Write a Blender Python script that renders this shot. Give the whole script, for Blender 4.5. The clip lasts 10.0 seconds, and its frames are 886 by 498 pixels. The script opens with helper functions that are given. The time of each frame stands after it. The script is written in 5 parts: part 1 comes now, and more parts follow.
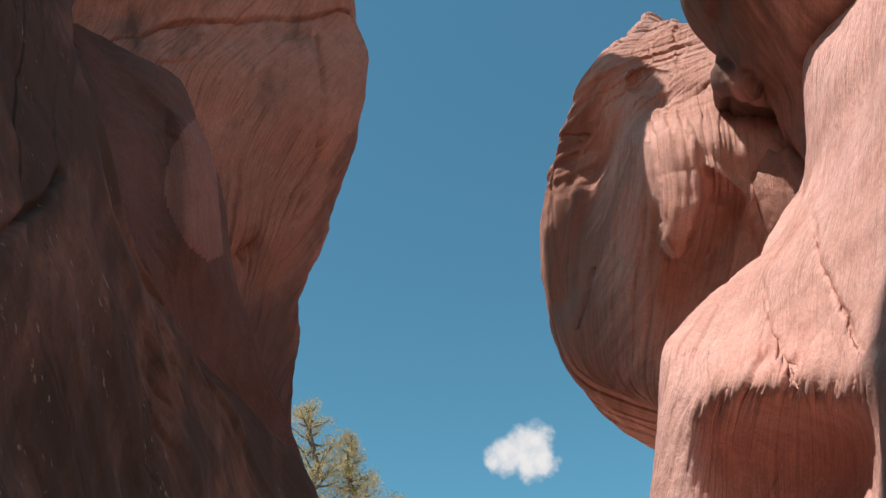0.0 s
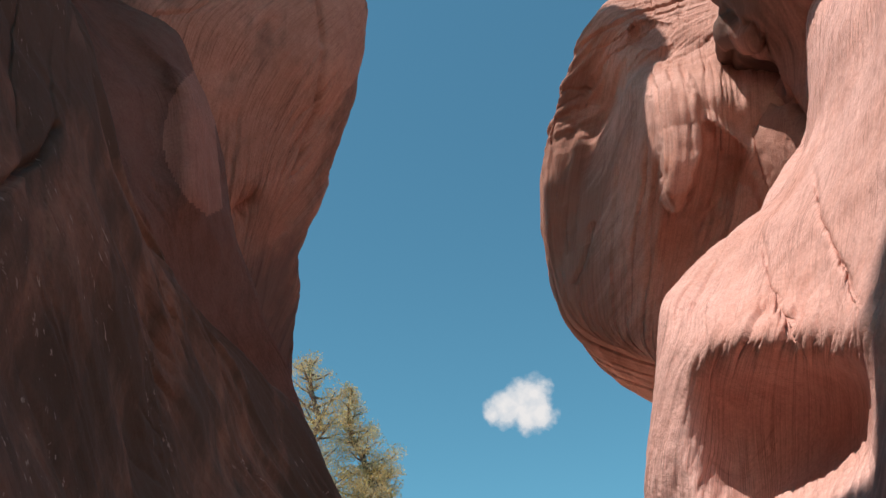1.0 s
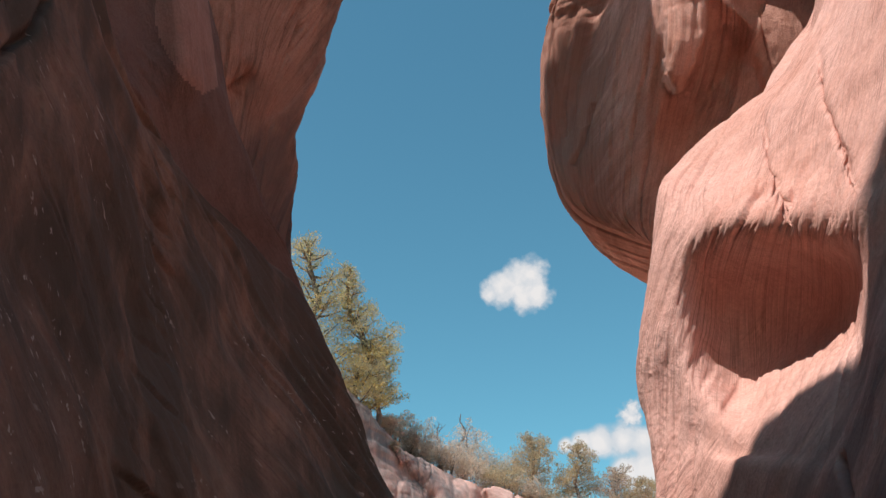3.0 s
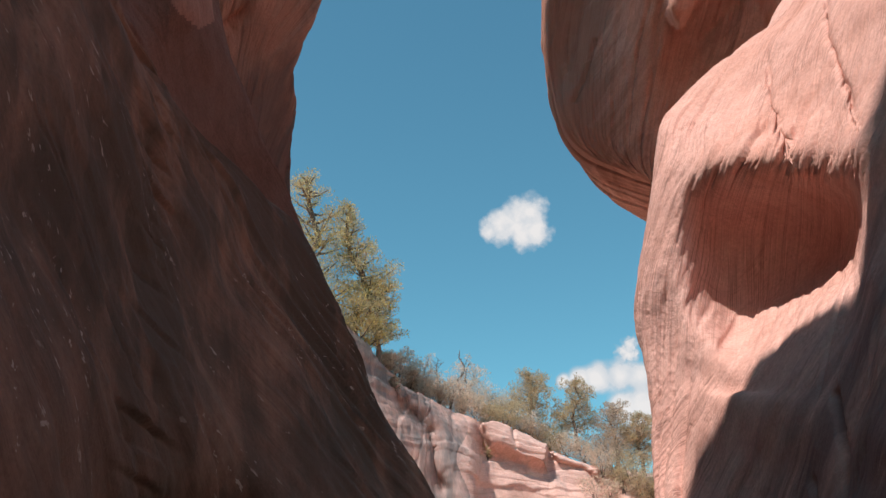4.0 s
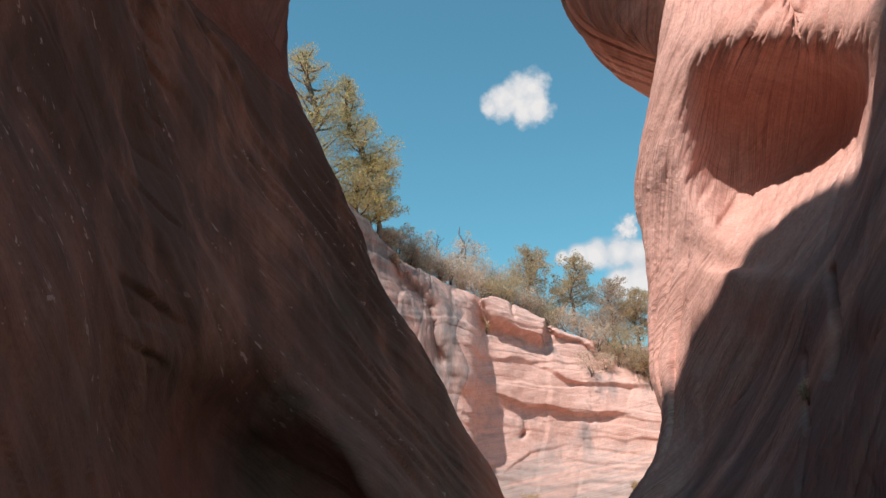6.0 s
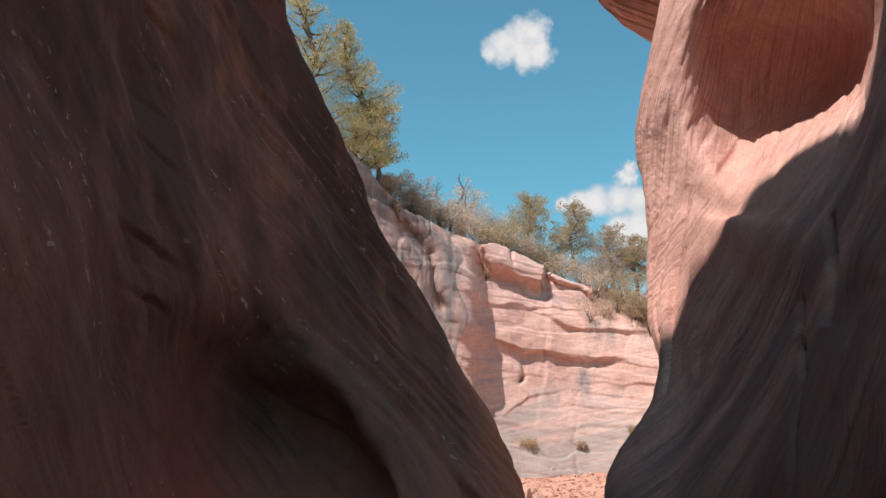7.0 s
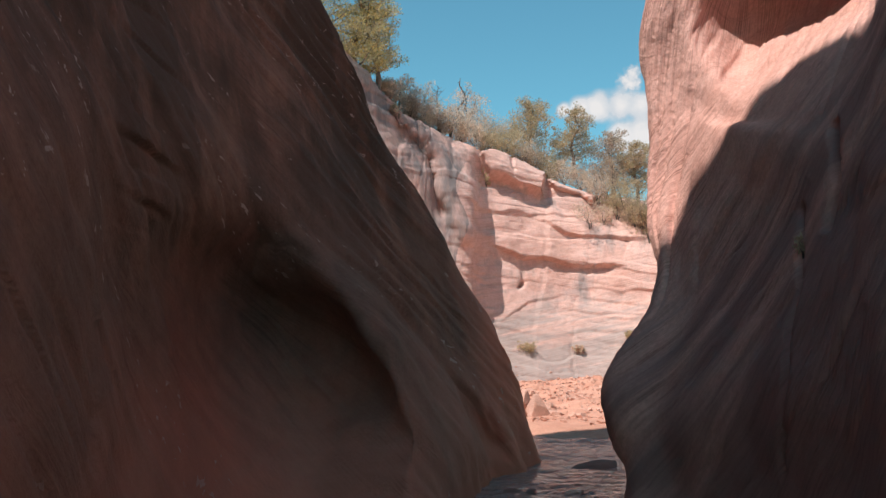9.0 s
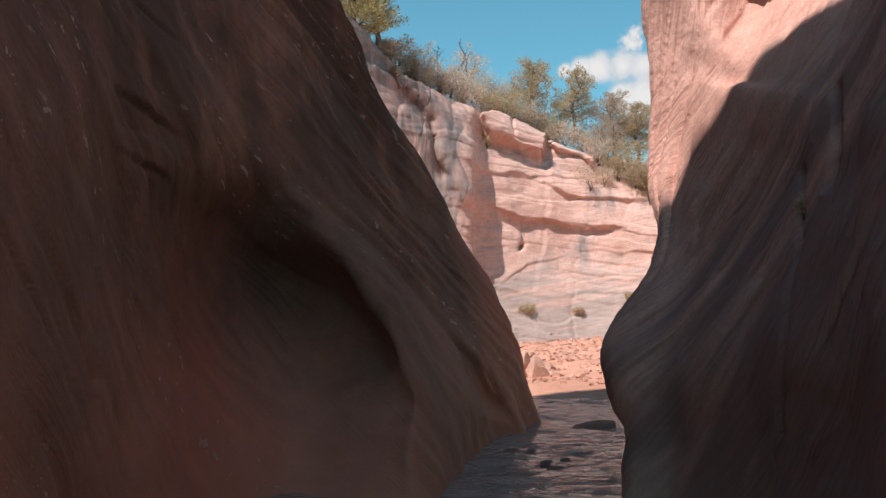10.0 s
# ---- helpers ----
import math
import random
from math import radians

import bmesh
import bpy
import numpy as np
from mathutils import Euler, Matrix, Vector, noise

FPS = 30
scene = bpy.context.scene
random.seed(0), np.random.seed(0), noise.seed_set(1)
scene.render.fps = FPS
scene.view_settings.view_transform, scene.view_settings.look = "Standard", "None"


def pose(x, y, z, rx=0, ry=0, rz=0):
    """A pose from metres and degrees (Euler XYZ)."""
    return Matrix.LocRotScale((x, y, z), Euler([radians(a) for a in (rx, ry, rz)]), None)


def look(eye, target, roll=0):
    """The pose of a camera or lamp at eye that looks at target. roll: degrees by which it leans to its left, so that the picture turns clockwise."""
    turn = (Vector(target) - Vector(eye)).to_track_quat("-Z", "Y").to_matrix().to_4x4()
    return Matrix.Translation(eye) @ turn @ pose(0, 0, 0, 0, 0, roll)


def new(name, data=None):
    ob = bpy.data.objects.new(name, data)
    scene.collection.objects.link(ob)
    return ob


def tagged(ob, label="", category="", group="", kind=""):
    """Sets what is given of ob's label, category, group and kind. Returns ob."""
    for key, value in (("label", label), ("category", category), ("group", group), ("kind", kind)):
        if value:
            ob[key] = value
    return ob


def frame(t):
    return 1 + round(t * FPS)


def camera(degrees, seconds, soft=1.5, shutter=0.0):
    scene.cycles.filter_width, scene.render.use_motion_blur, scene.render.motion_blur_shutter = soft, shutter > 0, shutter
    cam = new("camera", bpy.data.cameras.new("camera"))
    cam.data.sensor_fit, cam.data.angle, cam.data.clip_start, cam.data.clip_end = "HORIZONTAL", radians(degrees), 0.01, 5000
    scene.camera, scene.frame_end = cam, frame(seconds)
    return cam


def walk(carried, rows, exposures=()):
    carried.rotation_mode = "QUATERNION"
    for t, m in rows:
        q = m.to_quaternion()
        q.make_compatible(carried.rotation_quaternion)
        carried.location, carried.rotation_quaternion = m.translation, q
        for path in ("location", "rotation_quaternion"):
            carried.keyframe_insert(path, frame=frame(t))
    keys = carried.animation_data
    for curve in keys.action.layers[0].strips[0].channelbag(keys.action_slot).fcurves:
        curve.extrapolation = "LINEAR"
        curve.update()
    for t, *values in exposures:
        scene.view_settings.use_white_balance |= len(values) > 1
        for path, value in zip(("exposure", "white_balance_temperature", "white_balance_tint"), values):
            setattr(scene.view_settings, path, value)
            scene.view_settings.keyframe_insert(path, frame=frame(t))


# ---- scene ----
cam = camera(51.55, 10.0, soft=1.35)
PATH = [
    (0, pose(0, 0, 1.6, 128.193, 0.363, 0.451)),
    (0.5, pose(0, 0, 1.6, 126.944, 0.388, 0.464)),
    (1, pose(0, 0, 1.6, 125.351, 0.346, 0.416)),
    (1.5, pose(0, 0, 1.6, 123.713, 0.294, 0.312)),
    (2, pose(0, 0, 1.6, 121.856, 0.227, 0.248)),
    (2.5, pose(0, 0, 1.6, 119.888, 0.157, 0.187)),
    (4, pose(0, 0, 1.6, 114.033, 0.068, 0.071)),
    (4.5, pose(0, 0, 1.6, 112.053, 0.055, 0.052)),
    (5, pose(0, 0, 1.6, 110.095, -0.005, 0.035)),
    (5.5, pose(0, 0, 1.6, 108.190, -0.021, 0.046)),
    (7, pose(0, 0, 1.6, 103.031, -0.157, -0.007)),
    (7.5, pose(0, 0, 1.6, 101.444, -0.208, -0.029)),
    (8, pose(0, 0, 1.6, 99.720, -0.292, -0.036)),
    (8.5, pose(0, 0, 1.6, 98.409, -0.302, -0.033)),
    (9, pose(0, 0, 1.6, 97.180, -0.297, -0.025)),
    (9.5, pose(0, 0, 1.6, 95.799, -0.349, -0.050)),
    (10, pose(0, 0, 1.6, 94.800, -0.268, -0.000)),
]
walk(cam, PATH)

# ---------------------------------------------------------------- light
SUN_AZIMUTH, SUN_HEIGHT = 224.0, 57.0      # compass degrees from +y, clockwise; degrees over the horizon
world = bpy.data.worlds.new("sky")
scene.world = world
world.use_nodes = True
wn = world.node_tree
sky = wn.nodes.new("ShaderNodeTexSky")
sky.sky_type, sky.sun_disc = "NISHITA", False
sky.sun_elevation, sky.sun_rotation = radians(SUN_HEIGHT), radians(SUN_AZIMUTH)
sky.air_density, sky.dust_density, sky.ozone_density = 1.0, 0.15, 1.0
tint = wn.nodes.new("ShaderNodeMix")
tint.data_type, tint.blend_type = "RGBA", "MULTIPLY"
tint.inputs[0].default_value, tint.inputs[7].default_value = 1.0, (0.70, 1.26, 1.13, 1)
wn.links.new(sky.outputs[0], tint.inputs[6])
wn.links.new(tint.outputs[2], wn.nodes["Background"].inputs[0])
wn.nodes["Background"].inputs[1].default_value = 0.114

to_sun = Vector((math.sin(radians(SUN_AZIMUTH)) * math.cos(radians(SUN_HEIGHT)),
                 math.cos(radians(SUN_AZIMUTH)) * math.cos(radians(SUN_HEIGHT)), math.sin(radians(SUN_HEIGHT))))
sun = new("sun", bpy.data.lights.new("sun", "SUN"))
sun.data.energy, sun.data.angle, sun.data.color = 5.0, radians(0.55), (1.0, 0.95, 0.90)
sun.matrix_world = look(to_sun * 200, (0, 0, 0))
scene.view_settings.exposure = 0.12


# ---------------------------------------------------------------- materials
class Nodes:
    """Short hand for node trees."""

    def __init__(self, name, rough=0.85):
        self.mat = bpy.data.materials.new(name)
        self.mat.use_nodes = True
        self.tree = self.mat.node_tree
        self.bsdf = self.tree.nodes["Principled BSDF"]
        self.bsdf.inputs["Roughness"].default_value = rough
        self.bsdf.inputs["Specular IOR Level"].default_value = 0.2

    def add(self, kind, **sets):
        n = self.tree.nodes.new("ShaderNode" + kind)
        for key, value in sets.items():
            setattr(n, key, value)
        return n

    def link(self, a, b):
        self.tree.links.new(a, b)

    def position(self, scale=(1, 1, 1), turn=(0, 0, 0)):
        geo, lay, mp = self.add("NewGeometry"), self.add("Mapping"), self.add("Mapping")
        lay.inputs["Rotation"].default_value = [radians(a) for a in turn]
        mp.inputs["Scale"].default_value = scale
        self.link(geo.outputs["Position"], lay.inputs["Vector"])
        self.link(lay.outputs[0], mp.inputs["Vector"])
        return mp.outputs[0]

    def face(self, scale, lean):
        uv, lay, mp = self.add("UVMap", uv_map="face"), self.add("Mapping"), self.add("Mapping")
        lay.inputs["Rotation"].default_value = (0, 0, radians(-lean))
        mp.inputs["Scale"].default_value = scale
        self.link(uv.outputs[0], lay.inputs["Vector"])
        self.link(lay.outputs[0], mp.inputs["Vector"])
        return mp.outputs[0]

    def noise(self, at, scale, detail=5.0, rough=0.6, warp=0.0):
        n = self.add("TexNoise")
        self.link(at, n.inputs["Vector"])
        for key, value in (("Scale", scale), ("Detail", detail), ("Roughness", rough), ("Distortion", warp)):
            n.inputs[key].default_value = value
        return n.outputs["Fac"]

    def ramp(self, fac, *stops):
        n = self.add("ValToRGB")
        while len(n.color_ramp.elements) < len(stops):
            n.color_ramp.elements.new(0.5)
        for e, (at, colour) in zip(n.color_ramp.elements, stops):
            e.position = at
            e.color = (*colour, 1) if len(colour) == 3 else (colour[0],) * 3 + (1,)
        self.link(fac, n.inputs[0])
        return n.outputs[0]

    def mix(self, fac, a, b, how="MIX"):
        n = self.add("Mix", data_type="RGBA", blend_type=how)
        for value, slot in ((fac, n.inputs[0]), (a, n.inputs[6]), (b, n.inputs[7])):
            if isinstance(value, (int, float)):
                slot.default_value = value
            elif isinstance(value, tuple):
                slot.default_value = (*value, 1)
            else:
                self.link(value, slot)
        return n.outputs[2]

    def math(self, how, a, b):
        n = self.add("Math", operation=how)
        for value, slot in ((a, n.inputs[0]), (b, n.inputs[1])):
            if isinstance(value, (int, float)):
                slot.default_value = value
            else:
                self.link(value, slot)
        return n.outputs[0]

    def bump(self, height, strength, distance):
        n = self.add("Bump")
        n.inputs["Strength"].default_value, n.inputs["Distance"].default_value = strength, distance
        self.link(height, n.inputs["Height"])
        self.link(n.outputs[0], self.bsdf.inputs["Normal"])

    def colour(self, value):
        if isinstance(value, tuple):
            self.bsdf.inputs["Base Color"].default_value = (*value, 1)
        else:
            self.link(value, self.bsdf.inputs["Base Color"])


def sandstone(name, light, dark, turn, varnish=0.0, varnish_colour=(0.09, 0.055, 0.045), flakes=0.0, streak=0.5, grain=1.0, fine_scale=1.0, bump=0.8, stain_shade=None, scour_bounce=None, lean=None, steep=None):
    """Cross-bedded sandstone: turn lays the bedding, varnish darkens patches, flakes are pale lichen and spalls."""
    m = Nodes(name, 0.9)
    beds = m.position((0.35, 0.35, 3.2), turn)
    fine = m.position((0.7, 0.7, 19.0), turn)
    dashes = m.position((0.45, 0.45, 1.0), turn)
    if lean is not None:
        fine, dashes = m.face((0.4, 20.0, 1), lean), m.face((0.5, 1.0, 1), lean)
    at = m.position()
    wash = m.noise(at, 0.45, 4, 0.55, 0.4)
    bed = m.noise(beds, 1.0, 8, 0.62, 0.5)
    thin = m.noise(fine, 1.0, 6, 0.7, 0.2)
    if steep:
        # a higher set of beds, whose laminae stand steeper
        level = m.add("SeparateXYZ")
        m.link(at, level.inputs[0])
        height = m.math("ADD", level.outputs[2], m.math("MULTIPLY", m.math("SUBTRACT", wash, 0.5), 1.5))
        turned = m.ramp(m.math("DIVIDE", height, 10.0), (steep[1] / 10, (0.0,)), (steep[2] / 10, (1.0,)))
        thin = m.mix(turned, thin, m.noise(m.face((0.4, 20.0, 1), steep[0]), 1.0, 6, 0.7, 0.2))
    speck = m.noise(at, 26 * grain, 4, 0.7)
    mottle = m.noise(at, 3.1, 6, 0.65, 0.6)
    # zones of rough, streaked stone between smooth ones
    patchy = m.math("MULTIPLY", m.ramp(m.noise(at, 0.75, 4, 0.6, 0.5), (0.42, (0.08,)), (0.64, (1.0,))), streak)
    base = m.mix(m.ramp(bed, (0.25, (0.0,)), (0.75, (1.0,))), dark, light)
    base = m.mix(m.ramp(wash, (0.38, (0.0,)), (0.62, (0.55,))), base, tuple(c * k for c, k in zip(light, (1.1, 1.16, 1.2))))
    base = m.mix(0.6, base, m.ramp(mottle, (0.3, (0.78, 0.72, 0.7)), (0.6, (1.0, 1.0, 1.0))), "MULTIPLY")
    base = m.mix(patchy, base, m.ramp(thin, (0.36, (0.52, 0.46, 0.44)), (0.50, (1.0, 1.0, 1.0))), "MULTIPLY")
    if lean is not None:
        hair = m.noise(m.face((1.6 * fine_scale, 46.0 * fine_scale, 1), lean), 1.0, 5, 0.65, 0.15)
        if steep:
            hair = m.mix(turned, hair, m.noise(m.face((1.6 * fine_scale, 46.0 * fine_scale, 1), steep[0]), 1.0, 5, 0.65, 0.15))
        base = m.mix(m.math("ADD", m.math("MULTIPLY", patchy, 0.45), 0.12), base, m.ramp(hair, (0.34, (0.50, 0.45, 0.44)), (0.46, (1.0, 1.0, 1.0)), (0.62, (1.2, 1.2, 1.2))), "MULTIPLY")
    seam = m.math("ABSOLUTE", m.math("SUBTRACT", m.noise(m.position((0.28, 0.28, 3.4), turn), 1.0, 5, 0.6, 0.6), 0.5), 0.0)
    cut = m.ramp(seam, (0.0, (0.0,)), (0.008, (1.0,)))
    base = m.mix(m.math("MULTIPLY", patchy, 0.5), base, m.mix(cut, (0.45, 0.38, 0.36), (1.0, 1.0, 1.0)), "MULTIPLY")
    base = m.mix(0.65, base, m.ramp(speck, (0.3, (0.70, 0.67, 0.67)), (0.62, (1.0, 1.0, 1.0))), "MULTIPLY")
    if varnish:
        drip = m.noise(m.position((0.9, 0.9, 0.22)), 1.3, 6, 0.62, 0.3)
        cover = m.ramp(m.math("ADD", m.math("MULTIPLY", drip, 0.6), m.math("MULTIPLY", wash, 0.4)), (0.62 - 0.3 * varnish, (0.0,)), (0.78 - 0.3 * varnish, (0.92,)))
        # less varnish towards the foot and far end, where bounced light is painted in
        if scour_bounce:
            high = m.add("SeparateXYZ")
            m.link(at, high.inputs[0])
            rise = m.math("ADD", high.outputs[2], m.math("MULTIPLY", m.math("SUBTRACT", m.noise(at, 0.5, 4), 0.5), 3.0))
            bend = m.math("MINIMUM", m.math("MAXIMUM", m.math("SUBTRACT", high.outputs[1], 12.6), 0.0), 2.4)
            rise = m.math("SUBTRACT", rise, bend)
            cover = m.math("MULTIPLY", cover, m.ramp(m.math("DIVIDE", rise, scour_bounce), (0.2, (0.2,)), (0.85, (1.0,))))
        # redder, lighter stone stands in for light bounced up at the foot
        if scour_bounce:
            base = m.mix(m.ramp(m.math("DIVIDE", rise, scour_bounce), (0.0, (0.85,)), (0.42, (0.0,))), base, m.mix(bed, (0.58, 0.20, 0.13), (0.74, 0.29, 0.20)))
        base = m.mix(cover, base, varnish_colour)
    # a tone past a plane: stain on some walls, painted shade on others
    if stain_shade:
        normal, level, width, tone = stain_shade
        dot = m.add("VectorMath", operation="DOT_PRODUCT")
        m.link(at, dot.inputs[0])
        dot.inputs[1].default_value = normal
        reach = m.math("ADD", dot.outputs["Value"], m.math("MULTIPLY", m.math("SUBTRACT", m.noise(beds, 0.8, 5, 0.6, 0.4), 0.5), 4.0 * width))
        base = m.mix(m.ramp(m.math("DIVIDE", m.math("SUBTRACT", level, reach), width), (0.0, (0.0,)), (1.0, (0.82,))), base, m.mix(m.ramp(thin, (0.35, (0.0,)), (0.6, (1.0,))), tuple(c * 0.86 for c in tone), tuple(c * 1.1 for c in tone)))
    if flakes:
        spot = m.noise(dashes, 10.0, 3, 0.7, 0.3)
        where = m.noise(m.face((0.25, 0.9, 1), lean), 1.0, 4, 0.6, 0.3)
        on = m.ramp(m.math("MULTIPLY", m.ramp(spot, (0.62, (0.0,)), (0.66, (1.0,))), m.ramp(where, (0.49, (0.0,)), (0.58, (1.0,)))), (0.2, (0.0,)), (0.8, (flakes,)))
        base = m.mix(on, base, (0.50, 0.40, 0.36))
    m.colour(base)
    tall = m.math("ADD", m.math("MULTIPLY", m.math("MULTIPLY", thin, patchy), 0.6), m.math("MULTIPLY", speck, 0.45))
    tall = m.math("ADD", tall, m.math("ADD", m.math("MULTIPLY", mottle, 0.22), m.math("MULTIPLY", m.math("MULTIPLY", cut, patchy), 0.3)))
    if lean is not None:
        tall = m.math("ADD", tall, m.math("MULTIPLY", hair, 0.35))
    m.bump(tall, bump, 0.06)
    return m.mat


SALMON, RUST = (0.74, 0.422, 0.352), (0.63, 0.31, 0.235)
# low beds greyed along the dip to deepen the shade on them
stone_right = sandstone("salmon_sandstone", SALMON, RUST, (48, 13, 0), streak=0.95, bump=0.55, stain_shade=((-0.35, 0.72, 0.60), 6.7, 1.6, (0.25, 0.145, 0.135)), lean=36, steep=(78, 4.0, 5.2))
# varnish tone left of x 3.9, deepened to carry that face's shade
stone_high = sandstone("ribbed_salmon_sandstone", (0.69, 0.385, 0.305), (0.50, 0.225, 0.155), (20, 30, 0), streak=0.6, fine_scale=0.6, bump=0.75, lean=86, stain_shade=((1.0, 0.0, 0.0), 3.9, 0.7, (0.29, 0.135, 0.096)))
# above z 14 a brown stain also carries the overhang's shade
stone_block = sandstone("shade_capped_salmon_sandstone", (0.60, 0.32, 0.25), (0.42, 0.19, 0.13), (50, 20, 0), streak=0.5, lean=76, stain_shade=((0.0, 0.0, -1.0), -14.0, 0.9, (0.125, 0.08, 0.064)))
stone_left = sandstone("dark_varnished_sandstone", (0.34, 0.19, 0.14), (0.24, 0.126, 0.092), (46, -6, 0), varnish=0.86, varnish_colour=(0.078, 0.055, 0.044), flakes=0.65, streak=0.6, bump=0.5, scour_bounce=5.0, lean=128)
# the fin's base is darkened for its deep shade as well as varnish
stone_fin = sandstone("shade_darkened_sandstone", (0.215, 0.115, 0.092), (0.155, 0.08, 0.063), (35, -30, 0), varnish=0.25, streak=0.45, lean=110)
stone_panel = sandstone("rose_panel_sandstone", (0.36, 0.185, 0.145), (0.27, 0.135, 0.104), (35, -30, 0), streak=0.4, bump=0.5, lean=96)
stone_over = sandstone("russet_sandstone", (0.53, 0.275, 0.21), (0.38, 0.185, 0.135), (5, 67, 0), varnish=0.34, streak=0.75, bump=0.7, lean=62, stain_shade=((0.0, 0.0, 1.0), 12.4, 1.6, (0.15, 0.095, 0.085)))
stone_cliff = sandstone("pale_pink_sandstone", (0.77, 0.485, 0.41), (0.65, 0.37, 0.295), (-4, 12, 0), varnish=0.3, varnish_colour=(0.30, 0.25, 0.235), streak=0.32, fine_scale=0.24, bump=0.9, stain_shade=((0.06, 0.0, 1.0), 5.4, 2.2, (0.36, 0.29, 0.265)), lean=10)
# the arm's grey stains, with some of its shade mixed into the varnish
stone_arm = sandstone("grey_stained_shade_sandstone", (0.66, 0.43, 0.37), (0.50, 0.30, 0.25), (25, 55, 0), varnish=0.62, varnish_colour=(0.19, 0.165, 0.16), streak=0.5, fine_scale=0.3, bump=1.0, lean=112)
mud = sandstone("red_silt", (0.68, 0.345, 0.245), (0.53, 0.25, 0.17), (0, 0, 0), streak=0.2)

w = Nodes("silty_water", 0.05)
w.bsdf.inputs["IOR"].default_value = 1.33
w.bsdf.inputs["Specular IOR Level"].default_value = 1.0
w.colour(w.mix(w.noise(w.position(), 1.2, 4), (0.42, 0.245, 0.215), (0.55, 0.33, 0.29)))
w.bump(w.math("ADD", w.noise(w.position((0.5, 1.3, 1)), 6, 4, 0.6, 0.6), w.math("MULTIPLY", w.noise(w.position((0.6, 1.2, 1)), 20, 3), 0.35)), 1.0, 0.35)
water_mat = w.mat


# ---------------------------------------------------------------- rock building
LATTICE = np.random.RandomState(7).rand(4096) * 2 - 1


def lattice(i, j, k):
    h = (i * 73856093) ^ (j * 19349663) ^ (k * 83492791)
    return LATTICE[(h ^ (h >> 13)) & 4095]


def smooth_noise(p):
    """Value noise of the rows of p, about -1 to 1."""
    c = np.floor(p).astype(np.int64)
    f = p - c
    f = f * f * f * (f * (f * 6 - 15) + 10)
    i, j, k = c[:, 0], c[:, 1], c[:, 2]
    fx, fy, fz = f[:, 0], f[:, 1], f[:, 2]
    a = lattice(i, j, k) * (1 - fx) + lattice(i + 1, j, k) * fx
    b = lattice(i, j + 1, k) * (1 - fx) + lattice(i + 1, j + 1, k) * fx
    lo = a * (1 - fy) + b * fy
    a = lattice(i, j, k + 1) * (1 - fx) + lattice(i + 1, j, k + 1) * fx
    b = lattice(i, j + 1, k + 1) * (1 - fx) + lattice(i + 1, j + 1, k + 1) * fx
    return lo * (1 - fz) + (a * (1 - fy) + b * fy) * fz


def fbm(p, octaves=4, gain=0.5):
    total, size = np.zeros(len(p)), 1.0
    for o in range(octaves):
        total += size * smooth_noise(p * 2.03 ** o + 11.7 * o)
        size *= gain
    return total


def beds(p, normal, thick, warp=0.35, stretch=0.12, octaves=4):
    """Relief of bedding planes square to normal: ribs as thick as given, long along the beds."""
    n = np.array(normal, float)
    n /= np.linalg.norm(n)
    u = np.cross(n, (0.3, 1.0, 0.2))
    u /= np.linalg.norm(u)
    v = np.cross(n, u)
    s = p @ n + warp * fbm(p * 0.35, 3)
    q = np.stack([p @ u * stretch / thick, p @ v * stretch / thick, s / thick], 1)
    return fbm(q, octaves, 0.55)


def layers(s, a, d, thick, notch, cut=0.04):
    """Crisp layers: each stands out by its own amount, with a sharp step and a worn joint to the next."""
    c = np.floor(s)
    f = s - c
    rise = max(0.12, cut / thick)
    step = np.clip((f - 1 + rise) / rise, 0, 1)
    step = step * step * (3 - 2 * step)
    lo, hi = smooth_noise(np.stack([a, d, c * 1.0], 1)), smooth_noise(np.stack([a, d, c + 1.0], 1))
    worn = np.clip(0.4 + smooth_noise(np.stack([a * 2.3, d * 2.3, c + 40.0], 1)), 0, 1)
    return lo * (1 - step) + hi * step - notch * np.exp(-((f - 1 + 0.36 * rise) / max(0.07, 0.8 * cut / thick)) ** 2) * worn


def plates(p, normal, thick, warp=0.3, stretch=0.1, notch=0.5, shift=0.0, cut=0.045):
    """Layers of bedding square to normal."""
    n = np.array(normal, float)
    n /= np.linalg.norm(n)
    u = np.cross(n, (0.3, 1.0, 0.2))
    u /= np.linalg.norm(u)
    v = np.cross(n, u)
    return layers((p @ n + warp * fbm(p * 0.4 + shift, 3)) / thick, p @ u * stretch / thick, p @ v * stretch / thick, thick, notch, cut)


def flutes(uv, lean, thick, warp=0.2, stretch=0.08, notch=0.7, shift=0.0):
    """Grooves that run along the face itself, leaning by degrees from the level; uv: metres along and up the face."""
    a = math.radians(lean)
    q = np.stack([uv[:, 0] * 0.45, uv[:, 1] * 0.45, np.full(len(uv), shift)], 1)
    s = uv[:, 0] * math.sin(a) - uv[:, 1] * math.cos(a) + warp * fbm(q, 3)
    along = uv[:, 0] * math.cos(a) + uv[:, 1] * math.sin(a)
    return layers(s / thick, along * stretch / thick, np.full(len(uv), shift), thick, notch)


